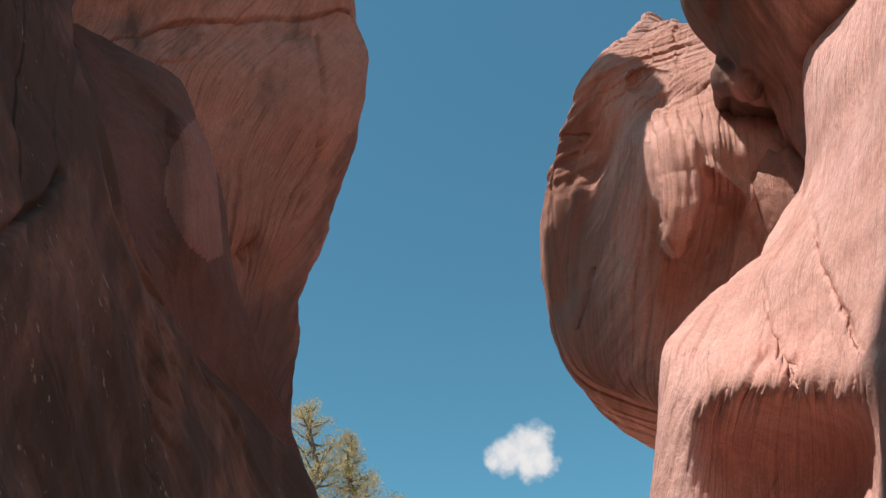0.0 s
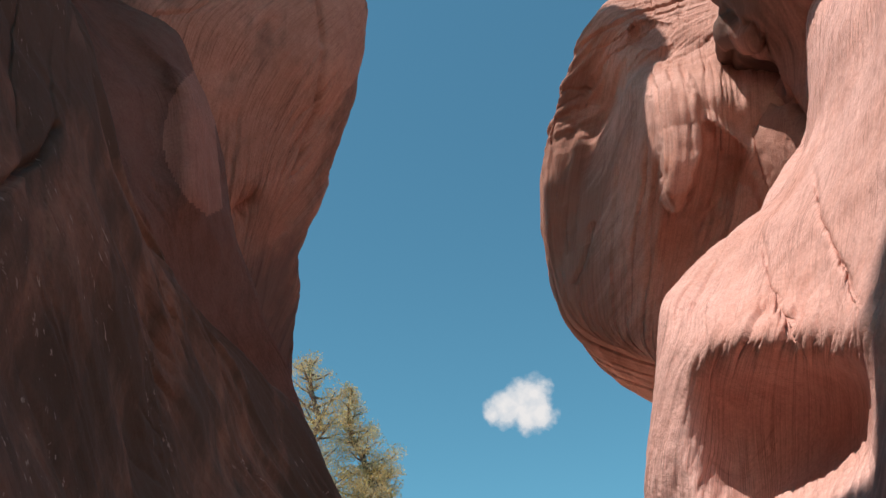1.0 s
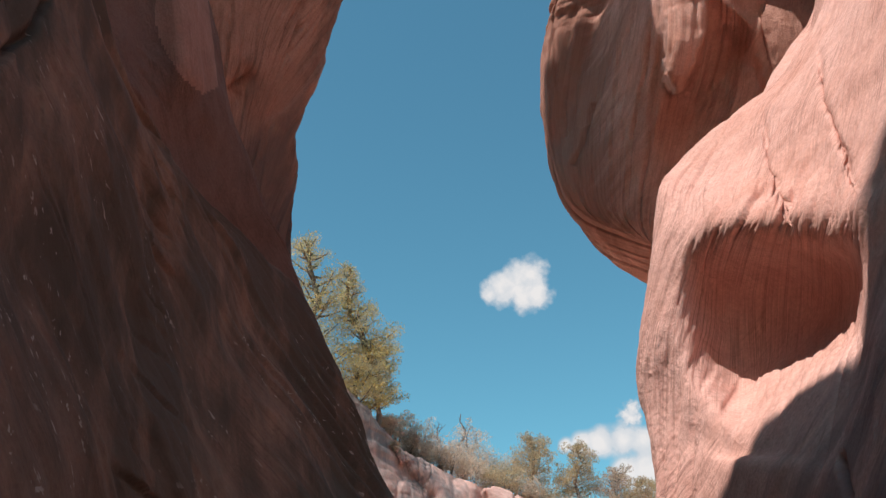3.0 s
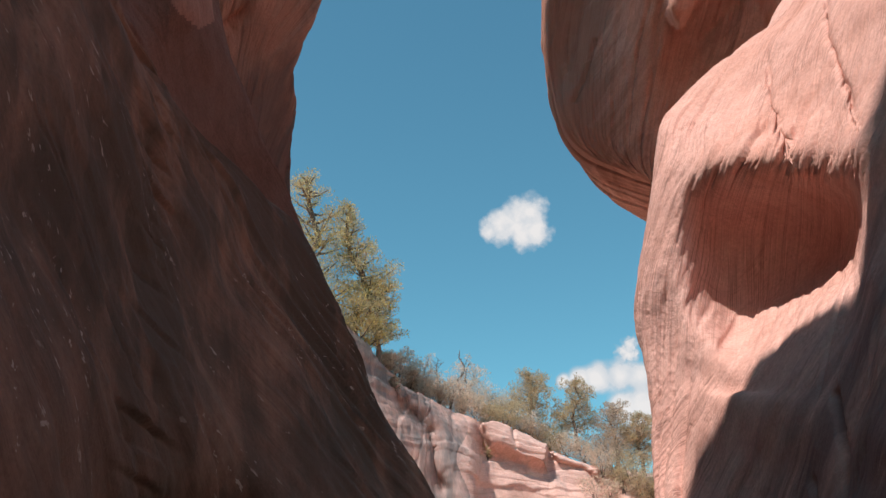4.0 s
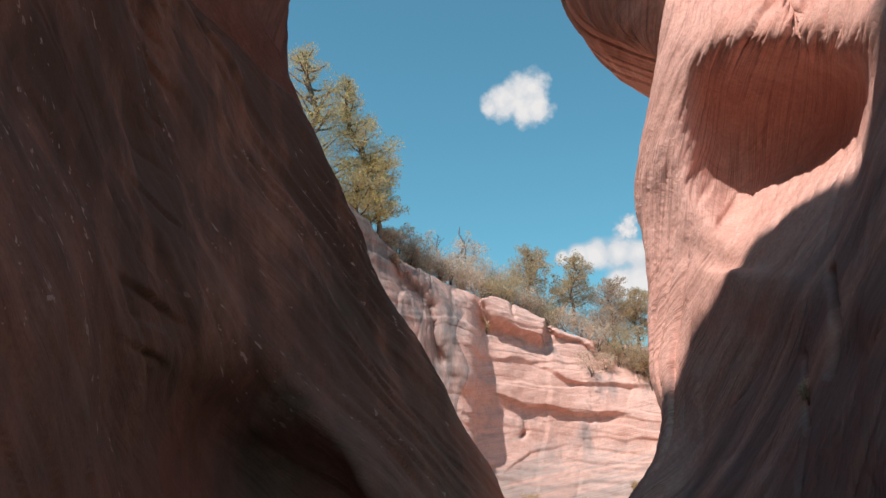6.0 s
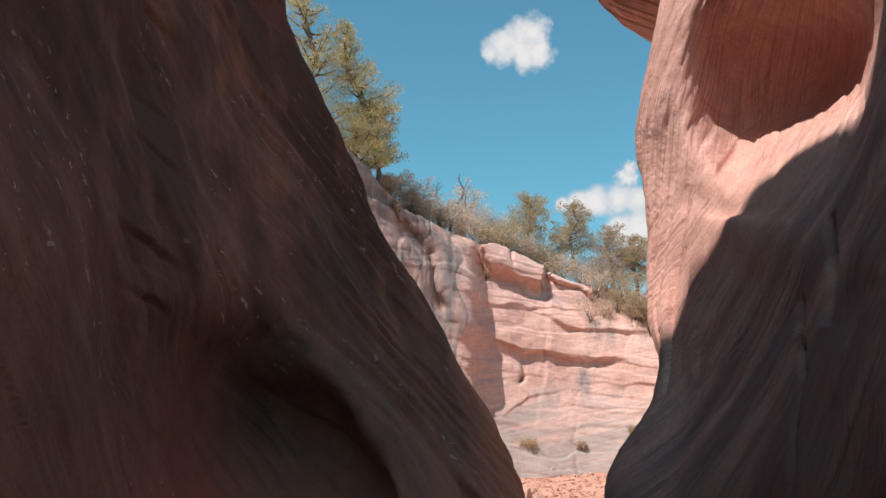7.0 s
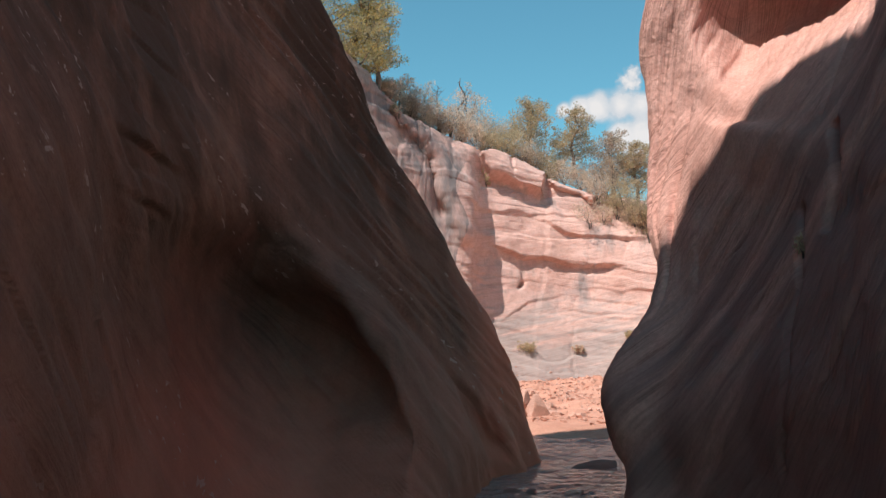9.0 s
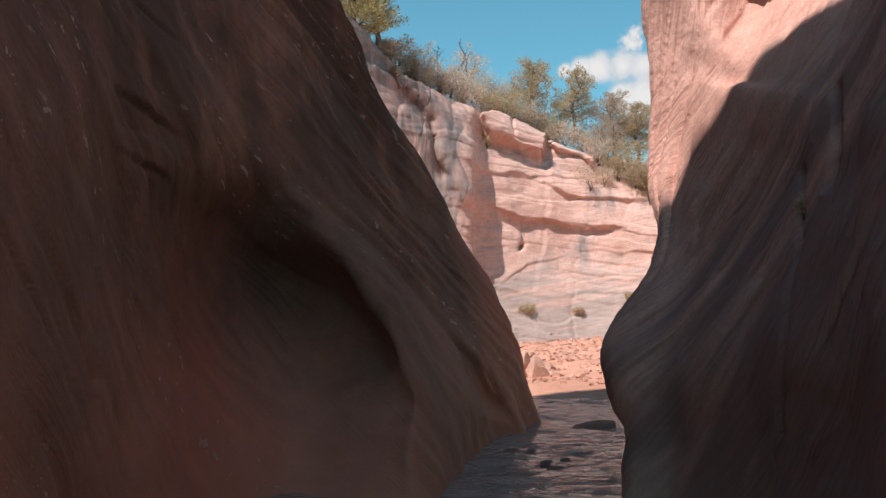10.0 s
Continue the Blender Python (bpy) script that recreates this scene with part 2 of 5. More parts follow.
def crack(p, points, width, depth, blade=None):
    """A crack along a line of points, cut into the face in the direction of blade."""
    q = np.array(points, float)
    if blade is not None:
        w_ = np.array(blade, float)
        w_ /= np.linalg.norm(w_)
        near = np.linalg.norm(p - q.mean(axis=0), axis=1) < 1.5 + np.linalg.norm(q - q.mean(axis=0), axis=1).max()
        flat, q = p - (p @ w_)[:, None] * w_, q - (q @ w_)[:, None] * w_
    else:
        near, flat = np.ones(len(p), bool), p
    out, f = np.zeros(len(p)), flat[near]
    best = np.full(len(f), 1e9)
    for a, e in zip(q[:-1], q[1:]):
        t = np.clip((f - a) @ (e - a) / ((e - a) @ (e - a) + 1e-9), 0, 1)
        best = np.minimum(best, np.linalg.norm(f - a - t[:, None] * (e - a), axis=1))
    rough = fbm(p[near] * 3.1, 2)
    best = np.maximum(best + 0.3 * width * rough, 0)
    out[near] = -depth * np.exp(-(best / width) ** 2) * np.clip(0.8 + 0.5 * rough, 0, 1)
    return out


def across(p, way):
    """Places on a plane square to way: metres to the right and up, seen along way."""
    w_ = np.array(way, float) / np.linalg.norm(way)
    right = np.cross(w_, (0, 0, 1.0))
    right /= np.linalg.norm(right)
    return np.stack([p @ right, p @ np.cross(right, w_)], 1)


def line_gap(q, line):
    """The distance of flat places to a line."""
    best = np.full(len(q), 1e9)
    for a, e in zip(line[:-1], line[1:]):
        a, e = np.array(a, float), np.array(e, float)
        t = np.clip((q - a) @ (e - a) / ((e - a) @ (e - a) + 1e-9), 0, 1)
        best = np.minimum(best, np.linalg.norm(q - a - t[:, None] * (e - a), axis=1))
    return best


def inside(q, outline):
    """The distance of flat places to an outline, positive within it."""
    within = np.zeros(len(q), bool)
    for (x0, y0), (x1, y1) in zip(outline, outline[1:] + outline[:1]):
        if y0 != y1:
            within ^= ((q[:, 1] < y0) != (q[:, 1] < y1)) & (q[:, 0] < x0 + (q[:, 1] - y0) / (y1 - y0) * (x1 - x0))
    return np.where(within, 1, -1) * line_gap(q, outline + outline[:1])


def swell(d, soft):
    """From 0 at the outline to 1 at a depth of soft within it."""
    t = np.clip(d / soft, 0, 1)
    return t * t * (3 - 2 * t)


def push(way, amount):
    """Moves by amount against way, towards the open side."""
    return -np.array(way) / np.linalg.norm(way) * amount[:, None]


def section(*points):
    return np.array(points, float)


def spline(a, steps):
    """A smooth line through points along axis 0, with no overshoot where they crowd; steps: pieces for each span."""
    n, chord = len(a), np.linalg.norm(np.diff(a, axis=0), axis=-1, keepdims=True)
    slope = np.empty_like(a)
    for i in range(n):
        slope[i] = (a[min(i + 1, n - 1)] - a[max(i - 1, 0)]) / 2
        most = 2.0 * np.minimum(chord[max(i - 1, 0)], chord[min(i, n - 2)])
        slope[i] *= np.minimum(1, most / (np.linalg.norm(slope[i], axis=-1, keepdims=True) + 1e-9))
    out = []
    for i in range(n - 1):
        k = steps[i]
        t = (np.arange(k) / k).reshape(-1, *([1] * (a.ndim - 1)))
        out.append((2 * t ** 3 - 3 * t ** 2 + 1) * a[i] + (t ** 3 - 2 * t ** 2 + t) * slope[i] + (3 * t ** 2 - 2 * t ** 3) * a[i + 1] + (t ** 3 - t ** 2) * slope[i + 1])
    out.append(a[-1:])
    return np.concatenate(out)


def spans(a, axis, size, fine, coarse=6.0, most=140):
    d = np.linalg.norm(np.diff(a, axis=axis), axis=2).mean(axis=1 - axis)
    return [int(min(most, max(3, round(x / (size if fine[0] <= i < fine[1] else size * coarse))))) for i, x in enumerate(d)]


def rock_grid(sections, relief, size, columns, rows_, flip, shape=None):
    """The points of a rock mass: a smooth sheet through its sections, roughened along its normals by relief."""
    cage = np.stack(sections)
    grid = spline(spline(cage, spans(cage, 0, size, rows_)).transpose(1, 0, 2), spans(cage, 1, size, columns)).transpose(1, 0, 2)
    along = np.cumsum(np.linalg.norm(np.diff(grid, axis=1, prepend=grid[:, :1]), axis=2), axis=1).mean(axis=0)
    uv = np.stack([np.broadcast_to(along, grid.shape[:2]), grid[..., 2]], 2).reshape(-1, 2)
    if shape:
        grid = (grid.reshape(-1, 3) + shape(grid.reshape(-1, 3))).reshape(grid.shape)
    for step in range(2):
        nor = np.cross(np.gradient(grid, axis=1), np.gradient(grid, axis=0))
        nor /= (np.linalg.norm(nor, axis=2, keepdims=True) + 1e-9) * (-1 if flip else 1)
        p, n = grid.reshape(-1, 3), nor.reshape(-1, 3)
        grid = (p + n * relief(p, n, step, uv)[:, None]).reshape(grid.shape)
    return grid, uv


def rock(name, sections, relief, material, size, columns, rows_, label, flip=False, shape=None):
    """A rock mass as one mesh, carved by shape; columns and rows_: the spans of the sections that are cut finely."""
    grid, uv = rock_grid(sections, relief, size, columns, rows_, flip, shape)
    nv, nu = grid.shape[:2]
    k = np.arange(nv * nu).reshape(nv, nu)
    quads = np.stack([k[:-1, :-1], k[:-1, 1:], k[1:, 1:], k[1:, :-1]], 2).reshape(-1, 4)
    if flip:
        quads = quads[:, ::-1]
    me = bpy.data.meshes.new(name)
    me.from_pydata(grid.reshape(-1, 3).tolist(), [], quads.tolist())
    me.polygons.foreach_set("use_smooth", [True] * len(quads))
    me.materials.append(material)
    loops = np.empty(len(me.loops), np.int32)
    me.loops.foreach_get("vertex_index", loops)
    me.uv_layers.new(name="face").data.foreach_set("uv", uv[loops].astype(np.float32).ravel())
    return tagged(new(name, me), label, "rock wall", kind="structure")


LEFT_BLADE, RIGHT_BLADE, HIGH_BLADE, OVER_BLADE = (0.95, -0.3, 0), (-0.6, -0.8, 0), (-0.25, -0.95, 0), (0.2, -0.95, 0)
LEFT_BED, RIGHT_BED = (0.2, 0.72, 0.70), (-0.40, 0.76, 0.50)


def relief_left(p, n, step, uv):
    if step == 0:
        return 0.09 * fbm(p * 0.45, 3) + 0.06 * beds(p, LEFT_BED, 0.9)
    rib = np.exp(-(near_line(p, RIB_LINE) / 0.5) ** 2)
    high = np.exp(-(near_line(p, GROOVE_LINE) / 1.2) ** 2)
    calm = 1 - 0.7 * np.exp(-(near_line(p, PANEL_LINE) / 0.5) ** 2)
    flank = np.clip((p[:, 1] - 9.2) / 1.2, 0, 1) * np.clip((p[:, 2] - 0.3) / 1.0, 0.25, 1)
    patch = (0.2 + np.clip(smooth_noise(p * 0.6 + 3.0) + 0.2, 0, 1)) * (1 - 0.6 * flank)
    strip = 0.35 + np.clip(smooth_noise(p * 0.7 + 6.0) + 0.4, 0, 1)
    return (calm * patch * (0.04 * plates(p, LEFT_BED, 0.42, 0.12, 0.04, 0.8, 0.0, 0.08) + 0.016 * plates(p, LEFT_BED, 0.2, 0.08, 0.03, 1.0, 3.0, 0.07)) + 0.010 * fbm(p * 2.6, 4)
            + flank * strip * (0.075 * flutes(uv, 124, 0.36, 0.14, 0.05, 1.1) + 0.035 * flutes(uv, 126, 0.16, 0.08, 0.04, 1.3, 3.0))
            + rib * 0.04 * plates(p, (0.05, 0.12, 1.0), 0.24, 0.12, 0.03, 1.5, 0.0, 0.045) + high * 0.03 * plates(p, (0.35, 0.92, 0.1), 0.26, 0.12, 0.05, 0.9, 0.0, 0.06)
            + crack(p, PANEL_CRACK, 0.07, 0.22) + crack(p, WALL_CRACK, 0.04, 0.12, LEFT_BLADE))


def relief_fin(p, n, step, uv):
    if step == 0:
        return 0.05 * fbm(p * 0.6, 3)
    rib = np.exp(-(near_line(p, RIB_LINE) / 0.5) ** 2)
    return (0.02 * plates(p, (0.3, 0.5, 0.8), 0.35, 0.2, 0.05) + 0.014 * plates(p, (0.75, 0.6, 0.2), 0.16, 0.1, 0.04) + 0.006 * fbm(p * 4, 4)
            + rib * 0.09 * plates(p, (0.15, 0.3, 0.92), 0.26, 0.25, 0.12, 0.7) + 0.08 * np.tanh(-near_line(p, PANEL_LINE) * 6 + 2.4)
            + crack(p, PANEL_CRACK, 0.08, 0.25))


def relief_over(p, n, step, uv):
    if step == 0:
        return 0.07 * fbm(p * 0.45, 3)
    strip = 0.25 + np.clip(smooth_noise(p * 0.5 + 2.0) + 0.4, 0, 1)
    return (0.04 * beds(p, (0.9, 0.1, -0.4), 0.7, 0.5, 0.08) + strip * (0.07 * flutes(uv, 62, 0.4, 0.25, 0.05, 0.9) + 0.035 * flutes(uv, 64, 0.18, 0.15, 0.04, 1.2, 3.0))
            + 0.01 * fbm(p * 3, 4) + crack(p, OVER_CRACK, 0.03, 0.22, OVER_BLADE) + crack(p, OVER_STEP, 0.05, 0.15, OVER_BLADE) + crack(p, OVER_PIT, 0.22, 0.3))


def near_line(p, points):
    """The distance to a line of points."""
    best = np.full(len(p), 1e9)
    for a, e in zip(points[:-1], points[1:]):
        a, e = np.array(a), np.array(e)
        t = np.clip((p - a) @ (e - a) / ((e - a) @ (e - a)), 0, 1)
        best = np.minimum(best, np.linalg.norm(p - a - t[:, None] * (e - a), axis=1))
    return best


def ledge(p, line, out, tall, soft=0.12):
    """A bed that juts out over a line across the cliff, given by x and z, with an undercut below it."""
    x, z = np.array([q[0] for q in line]), np.array([q[1] for q in line])
    ends = np.clip((p[:, 0] - x[0] + 0.4) / 1.1, 0, 1) * np.clip((x[-1] + 0.4 - p[:, 0]) / 1.1, 0, 1)
    s = p[:, 2] - np.interp(p[:, 0], x, z) - 0.10 * fbm(p * 0.8, 4)
    over = np.clip(s / soft + 0.5, 0, 1)
    return ends * (out * over * np.clip(1 - np.clip(s, 0, None) / tall, 0, 1) ** 0.7 - 0.3 * out * (1 - over) * np.exp(np.minimum(s, 0) / 0.7)) * (p[:, 1] > 35)


def relief_right(p, n, step, uv):
    if step == 0:
        return 0.06 * fbm(p * 0.6, 3) + 0.03 * beds(p, RIGHT_BED, 0.8, 0.4, 0.1)
    low = np.clip((8.6 - p[:, 2]) / 2.5, 0.4, 1) * np.clip((p[:, 2] + 0.5) / 4.5, 0.4, 1)
    amount = (0.35 + np.clip(smooth_noise(p * 0.5) + 0.4, 0, 1)) * low
    edge = np.exp(-(near_line(p, RIGHT_LIP) / 0.7) ** 2)
    brow = np.exp(-(near_line(p, ALCOVE_BROW) / 0.45) ** 2)
    calm = 1 - 0.85 * np.exp(-(near_line(p, ALCOVE_BACK) / 0.95) ** 4)
    foot, top = np.clip((4.4 - p[:, 2]) / 1.6, 0, 1), np.clip((p[:, 2] - 6.6) / 1.2, 0, 1)
    front = np.clip((0.35 - n[:, 1]) / 0.4, 0, 1)
    return (front * calm * ((1 - edge) * amount * (top * (0.035 * flutes(uv, 80, 0.3, 0.1, 0.03, 1.0, 11.0) + 0.025 * flutes(uv, 82, 0.13, 0.06, 0.03, 1.4, 13.0)) + (1 - foot) * (1 - top) * (0.045 * flutes(uv, 56, 0.36, 0.06, 0.025, 1.3) + 0.018 * flutes(uv, 57, 0.17, 0.04, 0.02, 1.5, 3.0)) + foot * (0.05 * flutes(uv, 26, 0.34, 0.06, 0.03, 1.3) + 0.03 * flutes(uv, 27, 0.16, 0.04, 0.03, 1.5, 3.0)))
                            + edge * (0.045 * flutes(uv, 74, 0.27, 0.05, 0.02, 1.5, 5.0) + 0.018 * flutes(uv, 75, 0.14, 0.03, 0.02, 1.5, 7.0))
                            + brow * 0.075 * flutes(uv, 84, 0.17, 0.05, 0.10, 1.2, 9.0))
            + 0.006 * fbm(p * 6, 4) + crack(p, CRACK_THREE, 0.03, 0.07, RIGHT_BLADE) + crack(p, CRACK_FOUR, 0.035, 0.16, RIGHT_BLADE))


def relief_buttress(p, n, step, uv):
    if step == 0:
        return 0.10 * fbm(p * 0.6, 3)
    return 0.04 * plates(p, RIGHT_BED, 0.4, 0.3, 0.06) + 0.015 * fbm(p * 4, 4) + crack(p, CRACK_BLOCK, 0.06, 0.35, HIGH_BLADE) + crack(p, BLOCK_EDGE, 0.05, 0.2, HIGH_BLADE)


def relief_hoodoo(p, n, step, uv):
    if step == 0:
        return 0.06 * fbm(p * 0.6, 3) + 0.05 * flutes(uv, 84, 0.9, 0.4, 0.08, 0.5)
    ridge = np.exp(-(near_line(p, FLUTE_LINE) / 0.9) ** 2)
    cap = np.clip((p[:, 2] - 15.4) / 1.2, 0, 1)
    crumbly = np.clip(ridge + 0.4 * cap, 0, 1) * np.clip(0.2 + smooth_noise(p * 0.9), 0, 1) * np.clip((p[:, 0] - 4.4) / 0.4, 0, 1)
    return ((1 - 0.7 * cap) * (0.05 * flutes(uv, 84, 0.45, 0.2, 0.04, 1.1, 2.0) + 0.03 * flutes(uv, 86, 0.17, 0.1, 0.04, 1.4, 4.0))
            + ridge * (1 - cap) * 0.10 * flutes(uv, 88, 0.26, 0.10, 0.05, 1.3, 6.0)
            + cap * (0.07 * plates(p, (-0.35, 0.1, 0.9), 0.34, 0.35, 0.05, 0.9) + 0.035 * plates(p, (-0.38, 0.1, 0.9), 0.13, 0.15, 0.03, 1.0, 5.0))
            + crumbly * (0.07 * plates(p, (-0.45, 0.15, 0.85), 0.2, 0.25, 0.16, 1.2, 8.0) + 0.02 * fbm(p * 5.0, 3)) + 0.008 * fbm(p * 3.2, 4)
            + crack(p, OUTCROP_CRACK, 0.04, 0.12, HIGH_BLADE) + crack(p, OUTCROP_STREAK, 0.05, 0.08, HIGH_BLADE))


def relief_cliff(p, n, step, uv):
    if step == 0:
        return 0.22 * fbm(p * 0.16, 4)
    rough = 0.35 + np.clip(smooth_noise(p * 0.22 + 9.0) + 0.3, 0, 1)
    arm = np.clip((1.6 - p[:, 0]) / 0.5, 0, 1) * (p[:, 1] < 47)
    return (arm * (0.03 * flutes(uv, 122, 1.3, 0.5, 0.15, 0.8, 2.0) + 0.02 * flutes(uv, 124, 0.35, 0.25, 0.06, 1.0, 3.0)) + rough * (0.11 * plates(p, (0.06, 0.0, 1.0), 1.2, 0.35, 0.10, 0.6) + 0.07 * plates(p, (0.14, 0.0, 1.0), 0.4, 0.2, 0.08, 0.9, 4.0) + 0.13 * flutes(uv, 84, 2.2, 0.3, 0.25, 0.8, 7.0)) + 0.03 * fbm(p * 1.6, 5)
            + ledge(p, LEDGE_MIDDLE, 0.28, 2.8, 0.05) + ledge(p, LEDGE_LOW, 0.06, 2.0, 0.06) + ledge(p, LEDGE_TOP, 0.22, 1.4)
            + crack(p, JOINT_ONE, 0.12, 0.4) + crack(p, JOINT_TWO, 0.12, 0.35))


RIGHT_WAY = (0.38, 0.72, 0.58)
CRACK_LONG = [(-0.84, 1.08), (-0.83, 0.74), (-0.8, 0.39), (-0.7, 0.11), (-0.6, -0.1)]
CRACK_HIGH = [(-0.03, 1.75), (-0.06, 1.44), (-0.08, 0.97), (-0.04, 0.58), (0.0, 0.12)]
OUT_WAY, CLIFF_WAY, ARCH_WAY, FOOT_WAY = (0.22, 0.72, 0.66), (0.1, 0.99, 0.1), (-0.15, 0.98, 0.12), (0.04, 0.99, -0.05)
PILLAR = [(-0.05, 1.99), (0.26, 2.29), (0.64, 2.42), (0.96, 2.26), (0.99, 1.71), (0.96, 1.23), (0.9, 0.62), (0.65, 0.03), (0.35, -0.49), (0.0, -0.44), (-0.1, 0.11), (-0.07, 0.61), (-0.05, 1.24)]
SHADE_BAND = [(1.24, 2.78), (0.49, 2.69), (-0.32, 2.52), (-0.94, 2.02), (-1.36, 1.02), (-2.0, -0.11), (-2.42, -1.04)]
HOLLOW_RIM = [(1.06, 1.21), (1.41, 0.86), (1.68, 0.52), (1.77, 0.16), (1.85, -0.2), (1.89, -0.48)]
RED_HOLLOW = [(0.89, 0.62), (1.19, 0.77), (1.56, 0.58), (1.71, 0.17), (1.65, -0.23), (1.32, -0.58), (0.9, -0.81), (0.45, -1.03), (0.37, -0.71), (0.73, -0.06)]
CAP_SCOOPS = [[(-0.12, 3.63), (0.32, 3.82), (0.88, 3.48), (0.71, 3.04), (0.31, 2.92), (-0.15, 3.25)]]
FACE_JOINTS = [[(-1.17, 2.68), (-1.75, 1.77), (-2.04, 0.83), (-2.23, 0.07)],
               [(-0.39, 1.16), (-0.8, 0.48), (-0.96, -0.22), (-0.98, -1.18)]]
CLIFF_SLAB = [(-2.77, 7.63), (-1.63, 8.01), (-0.29, 7.44), (0.62, 7.05), (0.78, 6.67), (0.51, 5.29), (-0.23, 5.51), (-1.52, 5.95), (-2.51, 6.25)]
CLIFF_SHELF = [(0.66, 6.89), (2.08, 6.61), (3.12, 5.95), (3.29, 5.59), (3.18, 5.12), (2.26, 5.64), (0.66, 6.15)]
ARM_RIDGE = [(-5.9, 10.4), (-5.17, 8.68), (-4.3, 6.68), (-3.97, 4.7), (-3.2, 3.37)]
ARM_GULLY = [(-6.84, 9.77), (-6.2, 8.18), (-5.41, 7.12), (-4.87, 5.76), (-4.47, 4.42)]
ARCH = [(-2.3, 3.1), (-2.0, 3.5), (-1.7, 3.3), (-1.4, 3.1), (-1.2, 2.6), (-0.9, 2.2), (-0.6, 1.7), (-0.4, 1.3), (-0.3, 0.9), (-0.35, 0.5), (-0.3, -0.5), (-3.3, -0.5), (-3.4, 2.1), (-2.9, 3.0)]
FOOT_POCKET = [(-0.1, 1.5), (0.1, 1.55), (0.5, 1.15), (0.8, 0.8), (1.0, 0.6), (1.0, 0.2), (0.3, 0.5), (0.2, 0.9)]
# unseen crest profile, set by the shadow edge wanted on the right wall
SHADE_CREST_Y = [-4.0, -0.9, -0.6, -0.4, -0.16, 0.38, 0.96, 1.54, 1.84, 2.3, 2.9, 3.4, 5.0, 6.5]
SHADE_CREST_Z = [29.0, 23.0, 21.5, 20.0, 19.5, 19.7, 19.45, 18.8, 17.8, 17.35, 17.0, 15.5, 15.2, 33.0]


def shape_outcrop(p):
    """The outcrop's fluted pillar, its red hollow with a sharp rim, and the scoops under its cap."""
    q = across(p, OUT_WAY)
    out = swell(inside(q, PILLAR), 0.17) * np.interp(q[:, 1], [-0.5, 0.0, 0.6, 1.2, 2.4], [1.3, 1.3, 0.95, 0.45, 0.15])
    out -= 0.4 * swell(inside(q, RED_HOLLOW), 0.4) + 0.3 * np.exp(-(line_gap(q, SHADE_BAND) / 0.3) ** 2)
    out += 0.28 * np.exp(-(line_gap(q, HOLLOW_RIM) / 0.13) ** 2)
    for outline in CAP_SCOOPS:
        out -= 0.22 * swell(inside(q, outline), 0.16)
    for line in FACE_JOINTS:
        out -= 0.07 * np.exp(-(line_gap(q + 0.05 * fbm(p * 2.0, 2)[:, None], line) / 0.06) ** 2)
    return push(OUT_WAY, out)


def shape_cliff(p):
    """The slab and shelf that jut out under the cliff's rim, and the folds of its grey arm."""
    q = across(p, CLIFF_WAY) + 0.12 * fbm(p * 0.9, 3)[:, None]
    slab, near = swell(inside(q, CLIFF_SLAB), 0.2), p[:, 1] < 56
    out = 0.85 * slab + 0.6 * swell(inside(q, CLIFF_SHELF), 0.2)
    out += 0.5 * np.exp(-(line_gap(q, ARM_RIDGE) / 0.5) ** 2) - 0.55 * np.exp(-(line_gap(q, ARM_GULLY) / 0.35) ** 2)
    return push(CLIFF_WAY, out * near) + np.stack([0 * slab, 0 * slab, 0.35 * slab * near], 1)


def shape_right(p):
    """Two long open cracks down the upper face and their worn edges."""
    q = across(p, RIGHT_WAY) + 0.014 * fbm(p * 2.5, 3)[:, None]
    back = np.zeros(len(p))
    for line, width in ((CRACK_LONG, 0.034), (CRACK_HIGH, 0.028)):
        gap = line_gap(q, line)
        ends = np.clip((line[0][1] - q[:, 1]) / 0.5, 0, 1) * np.clip((q[:, 1] - line[-1][1]) / 0.25, 0, 1)
        back += (0.2 * np.exp(-(gap / width) ** 2) - 0.025 * np.exp(-(gap / 0.12) ** 2)) * ends * (p[:, 2] > 5.9)
    return push(RIGHT_WAY, -back)


def shape_left(p):
    """The undercut arch, the pocket at the foot, and the unseen crest cut to shape its shadow."""
    q = across(p, ARCH_WAY) + 0.03 * fbm(p * 1.5, 3)[:, None]
    shift = across(np.array([[0.0, 9.2, 0.0]]), ARCH_WAY)[0]
    lip = [(x + shift[0], z + shift[1]) for x, z in ARCH]
    edge = line_gap(q, lip[1:11])
    deep = swell(inside(q, lip), 0.18 + 0.7 * edge + 0.5 * np.clip(p[:, 2] - 2.1, 0, 1)) * np.clip((3.7 - p[:, 2]) / 0.9, 0, 1) * np.clip((p[:, 2] + 0.1) / 1.2, 0, 1) * (0.25 + 0.8 * np.exp(-edge / 1.3)) * ((p[:, 1] > 6.0) & (p[:, 1] < 11.5))
    f = across(p, FOOT_WAY)
    shift = across(np.array([[0.0, 12.0, 0.0]]), FOOT_WAY)[0]
    deep += 0.22 * swell(inside(f, [(x + shift[0], z + shift[1]) for x, z in FOOT_POCKET]), 0.25) * ((p[:, 1] > 9.5) & (p[:, 1] < 15))
    k = (-3.6 - p[:, 0]) / to_sun.x
    over = p[:, 2] + to_sun.z * k - np.interp(p[:, 1] + to_sun.y * k, SHADE_CREST_Y, SHADE_CREST_Z)
    return push(ARCH_WAY, -deep) + np.stack([0 * over, 0 * over, -np.clip(over, 0, None) * (p[:, 2] > 9)], 1)


